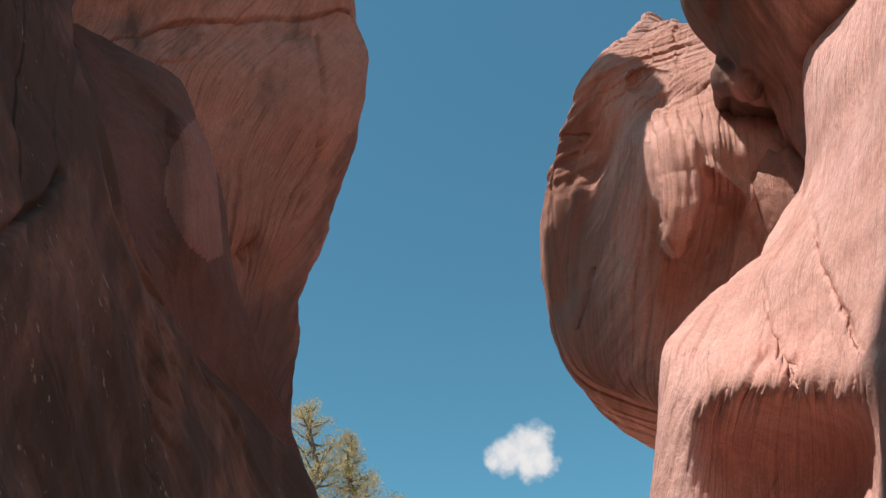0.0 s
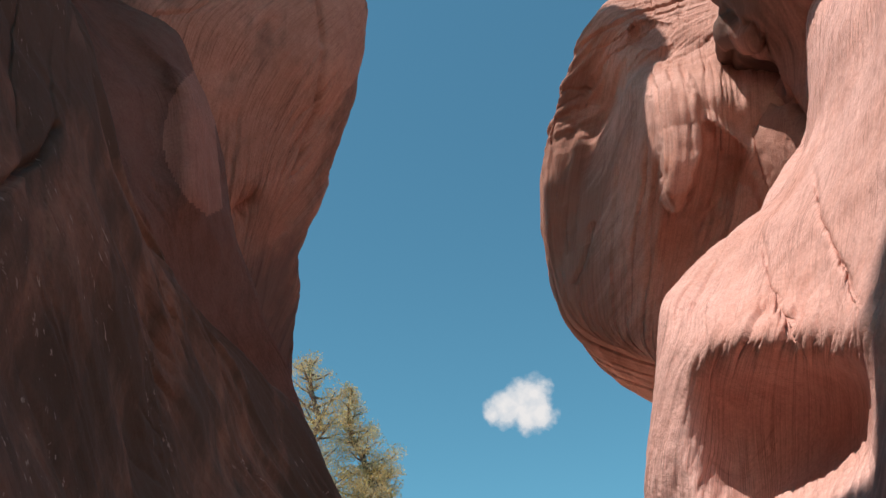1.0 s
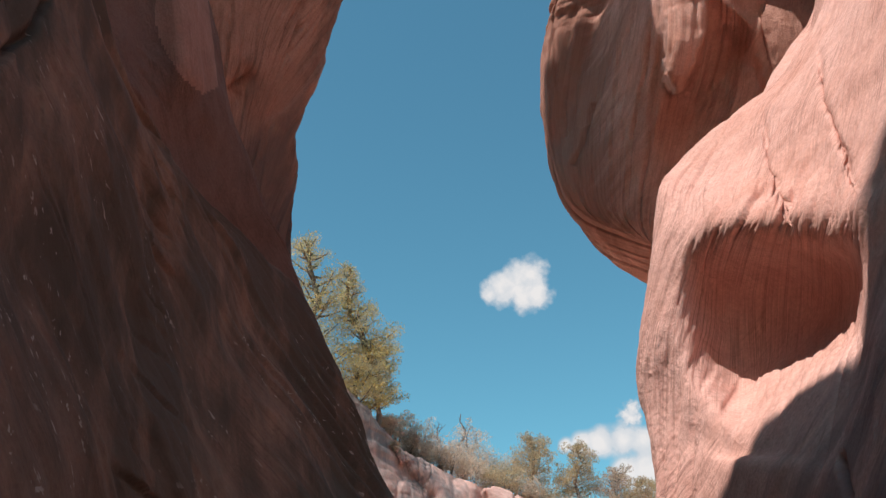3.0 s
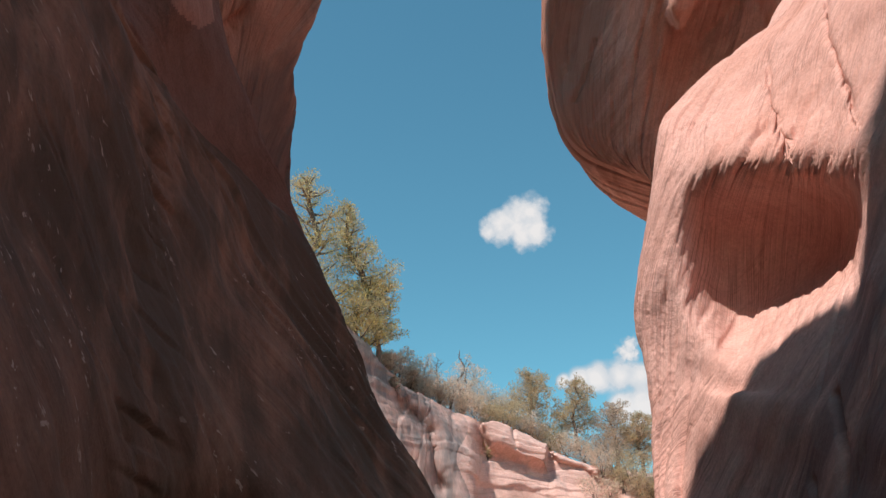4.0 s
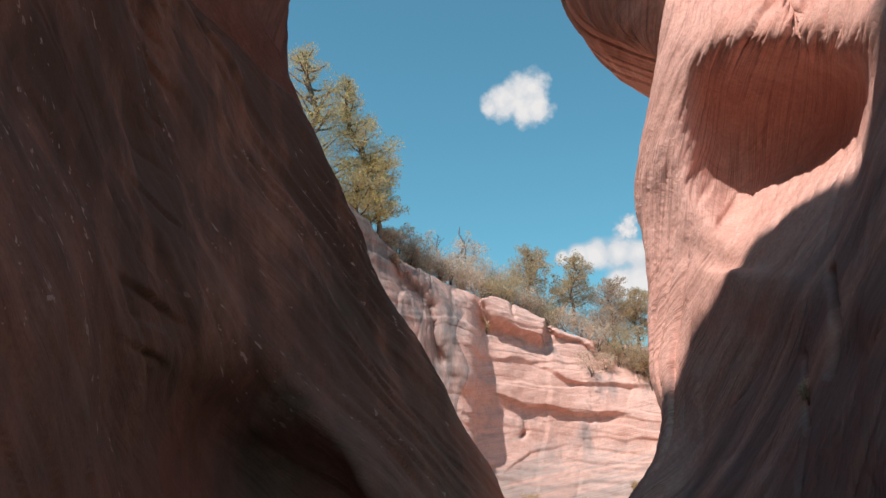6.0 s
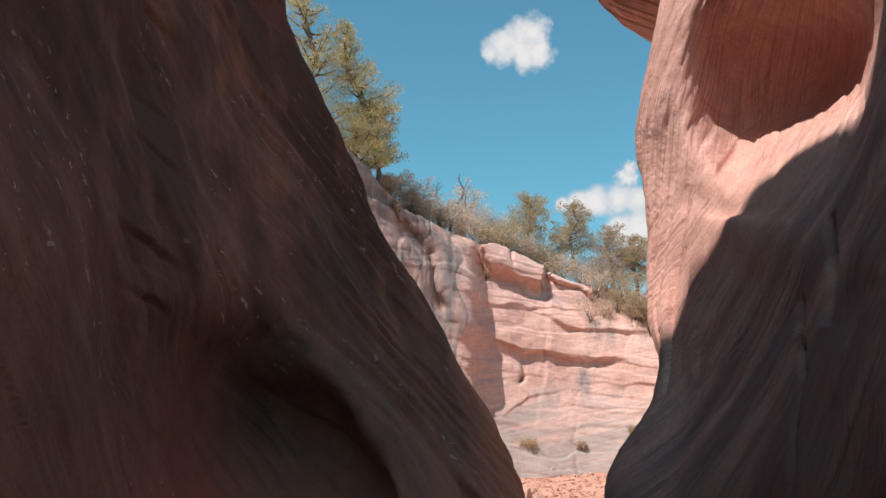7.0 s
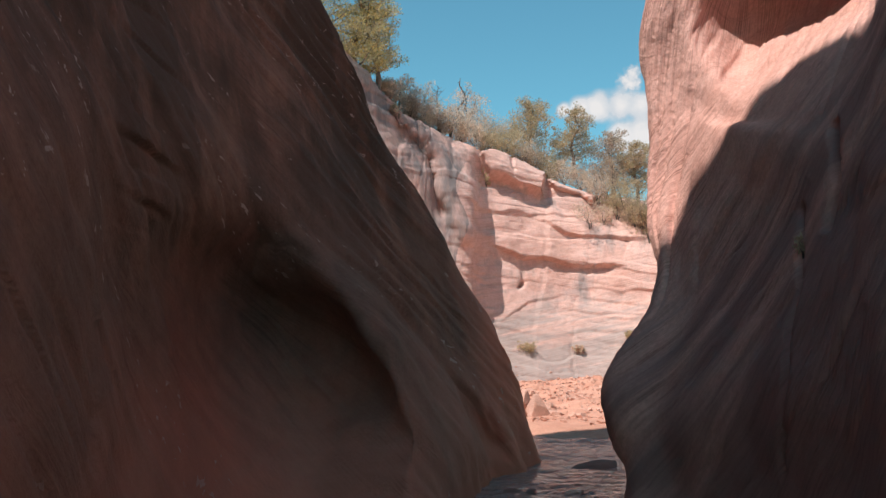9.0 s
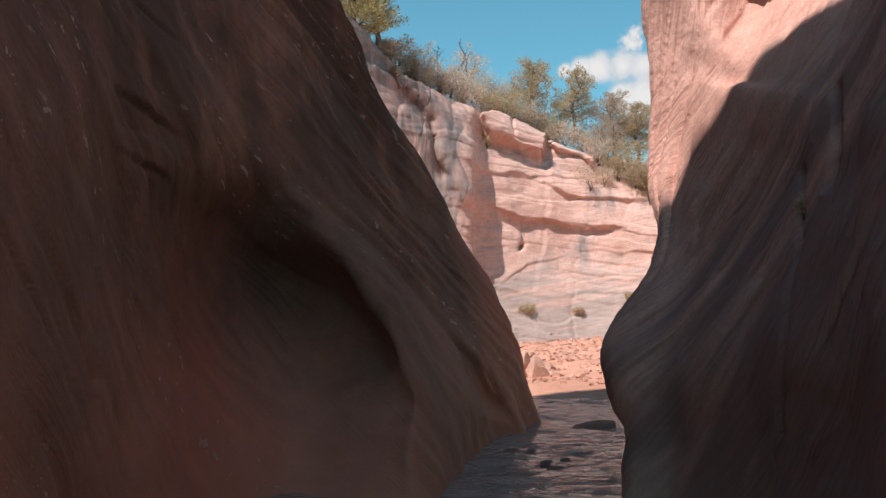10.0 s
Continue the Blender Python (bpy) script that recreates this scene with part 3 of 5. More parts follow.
FIN_PANEL = [(-0.62, 1.62), (-0.5, 2.0), (-0.36, 2.4), (-0.08, 2.1), (0.16, 1.21), (0.42, 0.3), (0.21, 0.2), (-0.13, 0.44), (-0.43, 0.77), (-0.57, 1.05)]
OVER_CRACK = [(-5.6, 9.7, 13.62), (-5.32, 9.98, 14.12), (-5.05, 10.36, 14.74), (-4.68, 10.6, 15.19), (-4.31, 10.81, 15.52), (-3.92, 11.03, 15.85), (-3.52, 11.49, 16.42), (-3.05, 11.86, 16.86), (-2.51, 12.11, 17.35), (-1.95, 12.51, 18.03)]
CRACK_THREE = [(2.73, 6.91, 2.8), (2.62, 6.69, 2.49), (2.51, 6.46, 2.2), (2.45, 6.41, 2.01), (2.4, 6.37, 1.84), (2.29, 6.17, 1.6), (2.27, 6.17, 1.38), (2.28, 6.24, 1.15), (2.31, 6.35, 0.91)]
CRACK_BLOCK = [(6.02, 12.13, 14.44), (6.31, 12.34, 13.81), (6.38, 12.16, 13.11), (6.45, 12.0, 12.46)]
RIB_LINE = [(-3.82, 9.57, 9.38), (-3.36, 8.99, 7.87), (-3.05, 8.47, 6.69), (-2.92, 8.3, 5.65), (-2.7, 7.96, 4.38), (-2.49, 7.6, 3.86), (-2.45, 7.4, 3.1)]
GROOVE_LINE = [(-4.12, 5.66, 8.75), (-3.63, 5.75, 7.04), (-3.3, 5.95, 6.09)]
PANEL_LINE = [(-3.78, 9.58, 11.32), (-3.61, 9.7, 10.52), (-3.46, 10.02, 9.74)]
PANEL_CRACK = [(-3.72, 9.54, 11.7), (-3.53, 9.71, 11.09), (-3.38, 9.96, 10.43), (-3.31, 10.11, 10.02), (-3.25, 10.3, 9.65)]
WALL_CRACK = [(-3.2, 5.12, 5.62), (-3.29, 5.38, 6.07), (-3.51, 5.89, 6.77), (-3.45, 6.12, 7.39)]
OVER_PIT = [(-3.72, 13.17, 11.76), (-3.58, 13.1, 11.97)]
CRACK_FOUR = [(2.89, 6.64, 3.39), (2.79, 6.43, 3.1), (2.7, 6.25, 2.85), (2.61, 6.22, 2.57)]
BLOCK_EDGE = [(5.29, 11.83, 15.64), (5.49, 11.63, 14.83), (5.89, 11.98, 14.51)]
RIGHT_LIP = [(2.33, 9.52, 2.53), (2.38, 10.02, 4.03), (2.43, 10.21, 5.24), (2.59, 10.07, 6.42), (2.85, 10.0, 7.39), (3.1, 10.03, 7.98)]
ALCOVE_BROW = [(2.93, 9.56, 6.3), (3.2, 9.1, 6.68), (3.45, 8.7, 6.6), (3.72, 8.2, 6.15), (3.65, 7.3, 5.5)]
ALCOVE_BACK = [(3.16, 9.7, 6.03), (3.7, 9.72, 6.11), (4.0, 9.05, 5.87)]
FLUTE_LINE = [(4.32, 13.21, 14.71), (4.44, 13.49, 13.73), (4.36, 14.14, 12.83)]
OUTCROP_CRACK = [(2.73, 16.17, 12.12), (2.94, 15.99, 12.64), (3.21, 15.96, 13.51)]
JOINT_ONE = [(3.97, 45.76, 6.77), (4.12, 45.75, 5.77), (3.41, 45.81, 4.98)]
JOINT_TWO = [(5.88, 47.29, 8.43), (6.4, 46.94, 7.21), (6.54, 46.92, 6.18)]
OUTCROP_STREAK = [(2.73, 15.89, 17.4), (2.52, 16.17, 16.18), (2.53, 16.25, 15.45), (2.55, 16.34, 14.77), (2.58, 16.34, 13.96), (2.57, 16.14, 13.04)]
OVER_STEP = [(-2.61, 12.1, 16.8), (-2.46, 12.21, 15.87), (-2.35, 12.46, 15.15), (-2.42, 12.75, 14.57), (-2.53, 13.21, 14.17), (-2.73, 13.42, 13.54), (-2.92, 13.66, 12.95)]
LEDGE_MIDDLE = [(2.52, 7.53), (4.04, 6.95), (5.04, 7.05), (6.45, 6.69), (8.95, 6.52)]
LEDGE_LOW = [(2.89, 3.69), (4.17, 4.69), (5.88, 5.03)]
LEDGE_TOP = [(5.19, 8.97), (6.18, 8.29), (9.23, 8.02), (10.32, 8.05)]
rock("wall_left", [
    section((-12, -13, -0.21), (-4.6, -8, -0.3), (-3, -3.4, -0.65), (-2.6, 0, -0.59), (-2.09, 4.43, 0.57), (-2.27, 6.83, -0.08), (-1.5, 8.75, -0.32), (-0.19, 8.6, -0.1), (0.42, 11.99, -0.44), (1.69, 16.01, -0.31), (-0.31, 17.91, -0.21), (-7.31, 18.61, -0.01)),
    section((-12, -13, 0.1), (-4.6, -8, 0.15), (-3, -3.4, 0.33), (-2.6, 0, 0.3), (-2.1, 4.43, 0.84), (-2.28, 6.83, 0.47), (-1.55, 8.95, 0.25), (-0.2, 8.7, 0.12), (0.45, 11.99, 0.06), (1.55, 15.92, 0.11), (-0.45, 17.82, 0.21), (-7.45, 18.52, 0.41)),
    section((-12, -13, 0.52), (-4.6, -8, 0.75), (-3, -3.4, 1.63), (-2.6, 0, 1.48), (-2.11, 4.42, 1.26), (-2.34, 6.92, 1.12), (-1.66, 9.4, 1.09), (-0.34, 8.99, 0.93), (0.5, 12.29, 0.76), (1.34, 15.84, 0.73), (-0.66, 17.74, 0.83), (-7.66, 18.44, 1.03)),
    section((-12, -13, 0.98), (-4.6, -8, 1.4), (-3, -3.4, 3.05), (-2.6, 0, 2.77), (-2.17, 4.5, 1.69), (-2.39, 7, 1.75), (-1.92, 9.92, 1.94), (-0.72, 9.37, 1.93), (0.12, 12.5, 1.89), (0.99, 15.47, 1.88), (-1.01, 17.37, 1.98), (-8.01, 18.07, 2.18)),
    section((-12.12, -13, 1.4), (-4.66, -8, 2), (-3.11, -3.4, 4.36), (-2.7, 0, 3.96), (-2.23, 4.59, 2.09), (-2.44, 6.98, 2.35), (-2.18, 9.14, 2.59), (-1.3, 9.51, 2.69), (-0.42, 12.49, 2.97), (0.29, 15, 2.96), (-1.71, 16.9, 3.06), (-8.71, 17.6, 3.26)),
    section((-12.26, -13, 1.82), (-4.73, -8, 2.6), (-3.24, -3.4, 5.66), (-2.6, 0, 3.2), (-2.29, 4.67, 2.45), (-2.42, 6.99, 2.92), (-2.1, 8.75, 3.26), (-1.63, 9.87, 3.48), (-0.92, 12.26, 3.86), (-0.2, 14.58, 3.83), (-2.2, 16.48, 3.93), (-9.2, 17.18, 4.13)),
    section((-12.42, -13, 2.27), (-4.81, -8, 3.25), (-3.38, -3.4, 7.08), (-2.7, 0, 3.9), (-2.39, 4.84, 3.04), (-2.49, 6.75, 3.65), (-2.33, 8.49, 4.18), (-2.05, 9.99, 4.58), (-1.54, 11.9, 5.08), (-1.02, 14.16, 5.02), (-3.02, 16.06, 5.12), (-10.02, 16.76, 5.32)),
    section((-12.6, -13, 2.8), (-4.9, -8, 4), (-3.54, -3.4, 8.71), (-2.9, 0, 4.8), (-2.66, 5.04, 3.8), (-2.75, 6.66, 4.5), (-2.72, 8.37, 5.24), (-2.52, 9.78, 5.78), (-2.2, 11.59, 6.31), (-1.44, 13.72, 6.02), (-3.44, 15.62, 6.12), (-10.53, 16.32, 6.32)),
    section((-12.78, -13, 3.32), (-4.99, -8, 4.75), (-3.7, -3.4, 10.35), (-3.1, 0, 5.6), (-2.9, 5.25, 4.56), (-2.95, 6.57, 5.34), (-2.95, 8.08, 6.2), (-2.91, 9.46, 6.9), (-2.67, 11.08, 7.46), (-2.21, 13.12, 7.57), (-4.21, 15.02, 7.67), (-11.21, 15.72, 7.87)),
    section((-12.96, -13, 3.85), (-5.08, -8, 5.5), (-3.86, -3.4, 11.98), (-3.3, 0, 6.6), (-3.18, 5.32, 5.42), (-3.17, 6.24, 6.13), (-3.18, 7.12, 6.7), (-3.19, 8.2, 7.32), (-3.28, 9.66, 7.81), (-3.42, 11.5, 8.14), (-5.42, 13.4, 8.24), (-12.42, 14.1, 8.44)),
    section((-13.14, -13, 4.38), (-5.17, -8, 6.25), (-4.03, -3.4, 13.61), (-3.5, 0, 7.8), (-3.51, 5.35, 6.49), (-3.5, 5.95, 7.02), (-3.44, 6.44, 7.39), (-3.42, 7.01, 7.6), (-3.58, 7.82, 7.88), (-3.59, 8.9, 8.01), (-5.59, 10.8, 8.11), (-12.59, 11.5, 8.31)),
    section((-13.32, -13, 4.9), (-5.26, -8, 7), (-4.19, -3.4, 15.25), (-3.75, 0, 9.2), (-3.84, 5.37, 7.62), (-3.84, 5.73, 8.03), (-3.83, 6.09, 8.43), (-3.81, 6.46, 8.66), (-3.82, 6.91, 8.8), (-3.78, 7.62, 8.62), (-5.78, 9.52, 8.72), (-12.78, 10.22, 8.92)),
    section((-13.5, -13, 5.42), (-5.35, -8, 7.75), (-4.35, -3.4, 16.88), (-4.0, 0, 10.6), (-4.17, 5.37, 8.73), (-4.15, 5.64, 9.08), (-4.19, 5.98, 9.52), (-4.2, 6.33, 9.79), (-4.23, 6.67, 9.82), (-4.17, 7.18, 9.63), (-6.17, 9.08, 9.73), (-13.17, 9.78, 9.93)),
    section((-13.68, -13, 5.95), (-5.44, -8, 8.5), (-4.51, -3.4, 18.51), (-4.1, 0, 12.6), (-4.53, 5.34, 9.99), (-4.55, 5.58, 10.36), (-4.64, 5.89, 10.85), (-4.68, 6.24, 11.04), (-4.71, 6.59, 11.21), (-4.68, 7.1, 11.23), (-6.68, 9, 11.33), (-13.68, 9.7, 11.53)),
    # unseen rows, raised to cast shade on the right wall and outcrop
    section((-13.93, -12.9, 6.55), (-5.69, -7.9, 9.1), (-4.76, -3.3, 29.6), (-4.19, 0.1, 25.6), (-4.78, 5.44, 12.09), (-4.8, 5.68, 14.96), (-4.89, 5.99, 17.45), (-4.93, 6.34, 18.14), (-4.96, 6.69, 18.31), (-4.93, 7.2, 18.33), (-6.93, 9.1, 14.93), (-13.93, 9.8, 12.13)),
    section((-14.18, -12.8, 6.95), (-5.94, -7.8, 9.5), (-5.01, -3.2, 31.5), (-4.44, 0.2, 27.1), (-5.03, 5.54, 13.99), (-5.05, 5.78, 19.36), (-5.14, 6.09, 23.85), (-5.18, 6.44, 25.04), (-5.21, 6.79, 25.21), (-5.18, 7.3, 25.23), (-7.18, 9.2, 18.33), (-14.18, 9.9, 12.53)),
    section((-17.68, -11.8, 7.75), (-9.44, -6.8, 10.3), (-8.51, -2.2, 32.3), (-7.94, 1.2, 27.9), (-8.53, 6.54, 14.79), (-8.55, 6.78, 20.16), (-8.64, 7.09, 24.65), (-8.68, 7.44, 25.84), (-8.71, 7.79, 26.01), (-8.68, 8.3, 26.03), (-10.68, 10.2, 19.13), (-17.68, 10.9, 13.33)),
    section((-29.68, -11, 11.95), (-21.44, -6, 14.5), (-20.51, -1.4, 24.51), (-19.94, 2, 22.83), (-20.53, 7.34, 15.99), (-20.55, 7.58, 16.36), (-20.64, 7.89, 16.85), (-20.68, 8.24, 17.04), (-20.71, 8.59, 17.21), (-20.68, 9.1, 17.23), (-22.68, 11, 17.33), (-29.68, 11.7, 17.53)),
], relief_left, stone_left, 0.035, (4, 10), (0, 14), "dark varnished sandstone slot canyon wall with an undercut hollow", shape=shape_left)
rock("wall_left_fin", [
    section((-6.59, 9.99, 5.88), (-3.59, 10.29, 5.88), (-3.12, 11.79, 6.49), (-2.56, 12.74, 6.96), (-2.06, 13.54, 7.34), (-3.46, 14.04, 7.34), (-7.06, 13.74, 7.34)),
    section((-6.78, 9.6, 6.7), (-3.78, 9.9, 6.7), (-3.4, 11.09, 7.3), (-2.99, 12.14, 7.93), (-2.47, 13.07, 8.48), (-3.87, 13.57, 8.48), (-7.47, 13.27, 8.48)),
    section((-6.95, 9.32, 7.23), (-3.95, 9.62, 7.23), (-3.53, 10.63, 7.82), (-3.19, 11.57, 8.36), (-2.72, 12.61, 8.96), (-4.12, 13.11, 8.96), (-7.72, 12.81, 8.96)),
    section((-7.01, 8.86, 7.83), (-4.01, 9.16, 7.83), (-3.65, 10.06, 8.43), (-3.39, 10.89, 8.98), (-3.05, 12.12, 9.81), (-4.45, 12.62, 9.81), (-8.05, 12.32, 9.81)),
    section((-7.21, 8.55, 8.53), (-4.21, 8.85, 8.53), (-3.77, 9.58, 9.1), (-3.43, 10.03, 9.44), (-3.34, 11.73, 10.54), (-4.74, 12.23, 10.54), (-8.34, 11.93, 10.54)),
    section((-7.53, 8.39, 9.51), (-4.53, 8.69, 9.51), (-3.98, 9.5, 10.24), (-3.55, 9.77, 10.48), (-3.63, 11.12, 11.58), (-5.03, 11.62, 11.58), (-8.63, 11.32, 11.58)),
    section((-7.77, 8.26, 10.41), (-4.77, 8.56, 10.41), (-4.14, 9.43, 11.29), (-3.83, 9.56, 11.42), (-4.06, 10.76, 12.64), (-5.46, 11.26, 12.64), (-9.06, 10.96, 12.64)),
    section((-8.12, 8.18, 11.32), (-5.12, 8.48, 11.32), (-4.74, 9.03, 11.95), (-4.32, 9.35, 12.31), (-4.45, 10.49, 13.58), (-5.85, 10.99, 13.58), (-9.45, 10.69, 13.58)),
    section((-8.42, 8.1, 12.02), (-5.42, 8.4, 12.02), (-5.27, 8.85, 12.53), (-5.19, 9.24, 12.96), (-5.37, 10.05, 13.91), (-6.77, 10.55, 13.91), (-10.37, 10.25, 13.91)),
    section((-8.74, 8.14, 12.57), (-5.74, 8.44, 12.57), (-5.77, 8.77, 13), (-5.83, 9.09, 13.38), (-6, 9.57, 13.98), (-7.4, 10.07, 13.98), (-11, 9.77, 13.98)),
    section((-9.04, 8.44, 12.87), (-6.04, 8.74, 12.87), (-6.07, 9.07, 13.3), (-6.13, 9.39, 13.68), (-6.3, 9.87, 14.28), (-7.7, 10.37, 14.28), (-11.3, 10.07, 14.28)),
    section((-9.54, 8.94, 12.77), (-6.54, 9.24, 12.77), (-6.57, 9.57, 13.2), (-6.63, 9.89, 13.58), (-6.8, 10.37, 14.18), (-8.2, 10.87, 14.18), (-11.8, 10.57, 14.18)),
    section((-11.74, 9.34, 11.57), (-8.74, 9.64, 11.57), (-8.77, 9.97, 12), (-8.83, 10.29, 12.38), (-9, 10.77, 12.98), (-10.4, 11.27, 12.98), (-14, 10.97, 12.98)),
], relief_fin, stone_fin, 0.04, (1, 5), (0, 11), "smooth brown sandstone fin with a pale rose panel")
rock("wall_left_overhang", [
    section((-8.04, 13.68, 4.36), (-5.84, 14.28, 6.27), (-4.04, 14.68, 8.71), (-3.53, 15.02, 8.87), (-3.18, 15.3, 9), (-3.03, 15.54, 9.12), (-2.99, 15.86, 9.39), (-4.09, 16.16, 9.39), (-4.48, 16.8, 9), (-6.64, 16.28, 8.71)),
    section((-8.76, 12.85, 4.74), (-6.56, 13.45, 6.83), (-4.76, 13.85, 9.48), (-3.94, 14.42, 9.79), (-3.49, 14.75, 9.97), (-3.32, 14.99, 10.11), (-2.9, 15.48, 10.38), (-4, 15.78, 10.38), (-4.79, 16.25, 9.97), (-7.36, 15.45, 9.48)),
    section((-8.73, 12.26, 5.07), (-6.53, 12.86, 7.3), (-4.73, 13.26, 10.14), (-3.95, 13.93, 10.55), (-3.49, 14.26, 10.76), (-3.29, 14.61, 10.98), (-2.82, 15.21, 11.36), (-3.92, 15.51, 11.36), (-4.79, 15.76, 10.76), (-7.33, 14.86, 10.14)),
    section((-8.73, 11.67, 5.45), (-6.53, 12.27, 7.85), (-4.73, 12.67, 10.9), (-3.96, 13.35, 11.38), (-3.44, 13.79, 11.7), (-3.24, 14.14, 11.95), (-2.84, 14.83, 12.04), (-3.94, 15.13, 12.04), (-4.74, 15.29, 11.7), (-7.33, 14.27, 10.9)),
    section((-9.02, 10.76, 5.58), (-6.82, 11.36, 8.04), (-5.02, 11.76, 11.16), (-3.96, 12.56, 11.8), (-3.23, 13.17, 12.42), (-2.79, 13.77, 13.04), (-2.45, 14.52, 13.58), (-3.55, 14.82, 13.58), (-4.53, 14.67, 12.42), (-7.62, 13.36, 11.16)),
    section((-9.31, 9.72, 5.86), (-7.11, 10.32, 8.44), (-5.31, 10.72, 11.73), (-4.21, 11.71, 12.64), (-3.21, 12.52, 13.38), (-2.4, 13.28, 14.24), (-1.99, 14.12, 14.95), (-3.09, 14.42, 14.95), (-4.51, 14.02, 13.38), (-7.91, 12.32, 11.73)),
    section((-9.43, 9.07, 6.17), (-7.23, 9.67, 8.89), (-5.43, 10.07, 12.34), (-4.39, 11.08, 13.39), (-3.25, 11.95, 14.3), (-2.18, 12.67, 15.05), (-1.77, 13.69, 16.12), (-2.87, 13.99, 16.12), (-4.55, 13.45, 14.3), (-8.03, 11.67, 12.34)),
    section((-9.68, 8.55, 6.48), (-7.48, 9.15, 9.33), (-5.68, 9.55, 12.96), (-4.58, 10.53, 14.1), (-3.31, 11.59, 15.32), (-2.1, 12.43, 16.3), (-1.69, 13.34, 17.37), (-2.79, 13.64, 17.37), (-4.61, 13.09, 15.32), (-8.28, 11.15, 12.96)),
    section((-10, 8.42, 6.86), (-7.8, 9.02, 9.87), (-6, 9.42, 13.71), (-4.74, 10.53, 15.02), (-3.42, 11.51, 16.34), (-2.16, 12.29, 17.63), (-2.01, 13.07, 18.54), (-3.11, 13.37, 18.54), (-4.72, 13.01, 16.34), (-8.6, 11.02, 13.71)),
    section((-10.07, 7.78, 7.05), (-7.87, 8.38, 10.15), (-6.07, 8.78, 14.1), (-4.74, 9.98, 15.77), (-3.44, 10.98, 17.26), (-2.21, 11.48, 18.15), (-1.74, 12.03, 18.82), (-2.84, 12.33, 18.82), (-4.74, 12.48, 17.26), (-8.67, 10.38, 14.1)),
    section((-10.26, 7.48, 7.45), (-8.06, 8.08, 10.73), (-6.26, 8.48, 14.91), (-4.83, 9.68, 16.74), (-3.51, 10.73, 18.44), (-1.66, 10.79, 18.61), (-0.66, 11.27, 19.3), (-1.76, 11.57, 19.3), (-4.81, 12.23, 18.44), (-8.86, 10.08, 14.91)),
    # rows from here up are out of view, set to shade the outcrop
    section((-10.31, 6.2, 8.06), (-8.11, 6.8, 11.61), (-6.31, 7.2, 16.12), (-4.91, 8.37, 18.28), (-3.58, 9.38, 20.26), (-1.33, 9.46, 20.47), (-0.07, 9.83, 21.13), (-1.17, 10.13, 21.13), (-4.88, 10.88, 20.26), (-8.91, 8.8, 16.12)),
    section((-10.47, 5.01, 11.1), (-8.27, 5.61, 15.01), (-6.47, 6.01, 19.99), (-5.1, 7.18, 22.68), (-3.78, 8.28, 25.32), (-1.52, 8.35, 25.58), (-0.38, 8.65, 26.25), (-1.48, 8.95, 26.25), (-5.08, 9.78, 25.32), (-9.07, 7.61, 19.99)),
    section((-10.51, 4.54, 11.51), (-8.31, 5.14, 15.6), (-6.51, 5.54, 20.82), (-5.16, 6.67, 23.73), (-3.71, 7.48, 25.8), (-1.86, 8.16, 27.55), (-0.39, 8.39, 28.1), (-1.49, 8.69, 28.1), (-5.01, 8.98, 25.8), (-9.11, 7.14, 20.82)),
    section((-10.62, 3.99, 12.08), (-8.42, 4.59, 16.42), (-6.62, 4.99, 21.96), (-5.34, 6.16, 25.5), (-3.9, 7.05, 28.17), (-2.51, 7.69, 30.07), (-1.14, 8.07, 31.18), (-2.24, 8.37, 31.18), (-5.2, 8.55, 28.17), (-9.22, 6.59, 21.96)),
    section((-11.12, 4.29, 12.43), (-8.92, 4.89, 16.77), (-7.12, 5.29, 22.31), (-5.84, 6.46, 25.85), (-4.4, 7.35, 28.52), (-3.01, 7.99, 30.42), (-1.64, 8.37, 31.53), (-2.74, 8.67, 31.53), (-5.7, 8.85, 28.52), (-9.72, 6.89, 22.31)),
    section((-11.62, 4.59, 12.18), (-9.42, 5.19, 16.52), (-7.62, 5.59, 22.06), (-6.34, 6.76, 25.6), (-4.9, 7.65, 28.27), (-3.51, 8.29, 30.17), (-2.14, 8.67, 31.28), (-3.24, 8.97, 31.28), (-6.2, 9.15, 28.27), (-10.22, 7.19, 22.06)),
    section((-12.22, 4.99, 9.08), (-10.02, 5.59, 13.42), (-8.22, 5.99, 18.96), (-6.94, 7.16, 22.5), (-5.5, 8.05, 25.17), (-4.11, 8.69, 27.07), (-2.74, 9.07, 28.18), (-3.84, 9.37, 28.18), (-6.8, 9.55, 25.17), (-10.82, 7.59, 18.96)),
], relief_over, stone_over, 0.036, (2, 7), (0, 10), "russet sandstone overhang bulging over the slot")
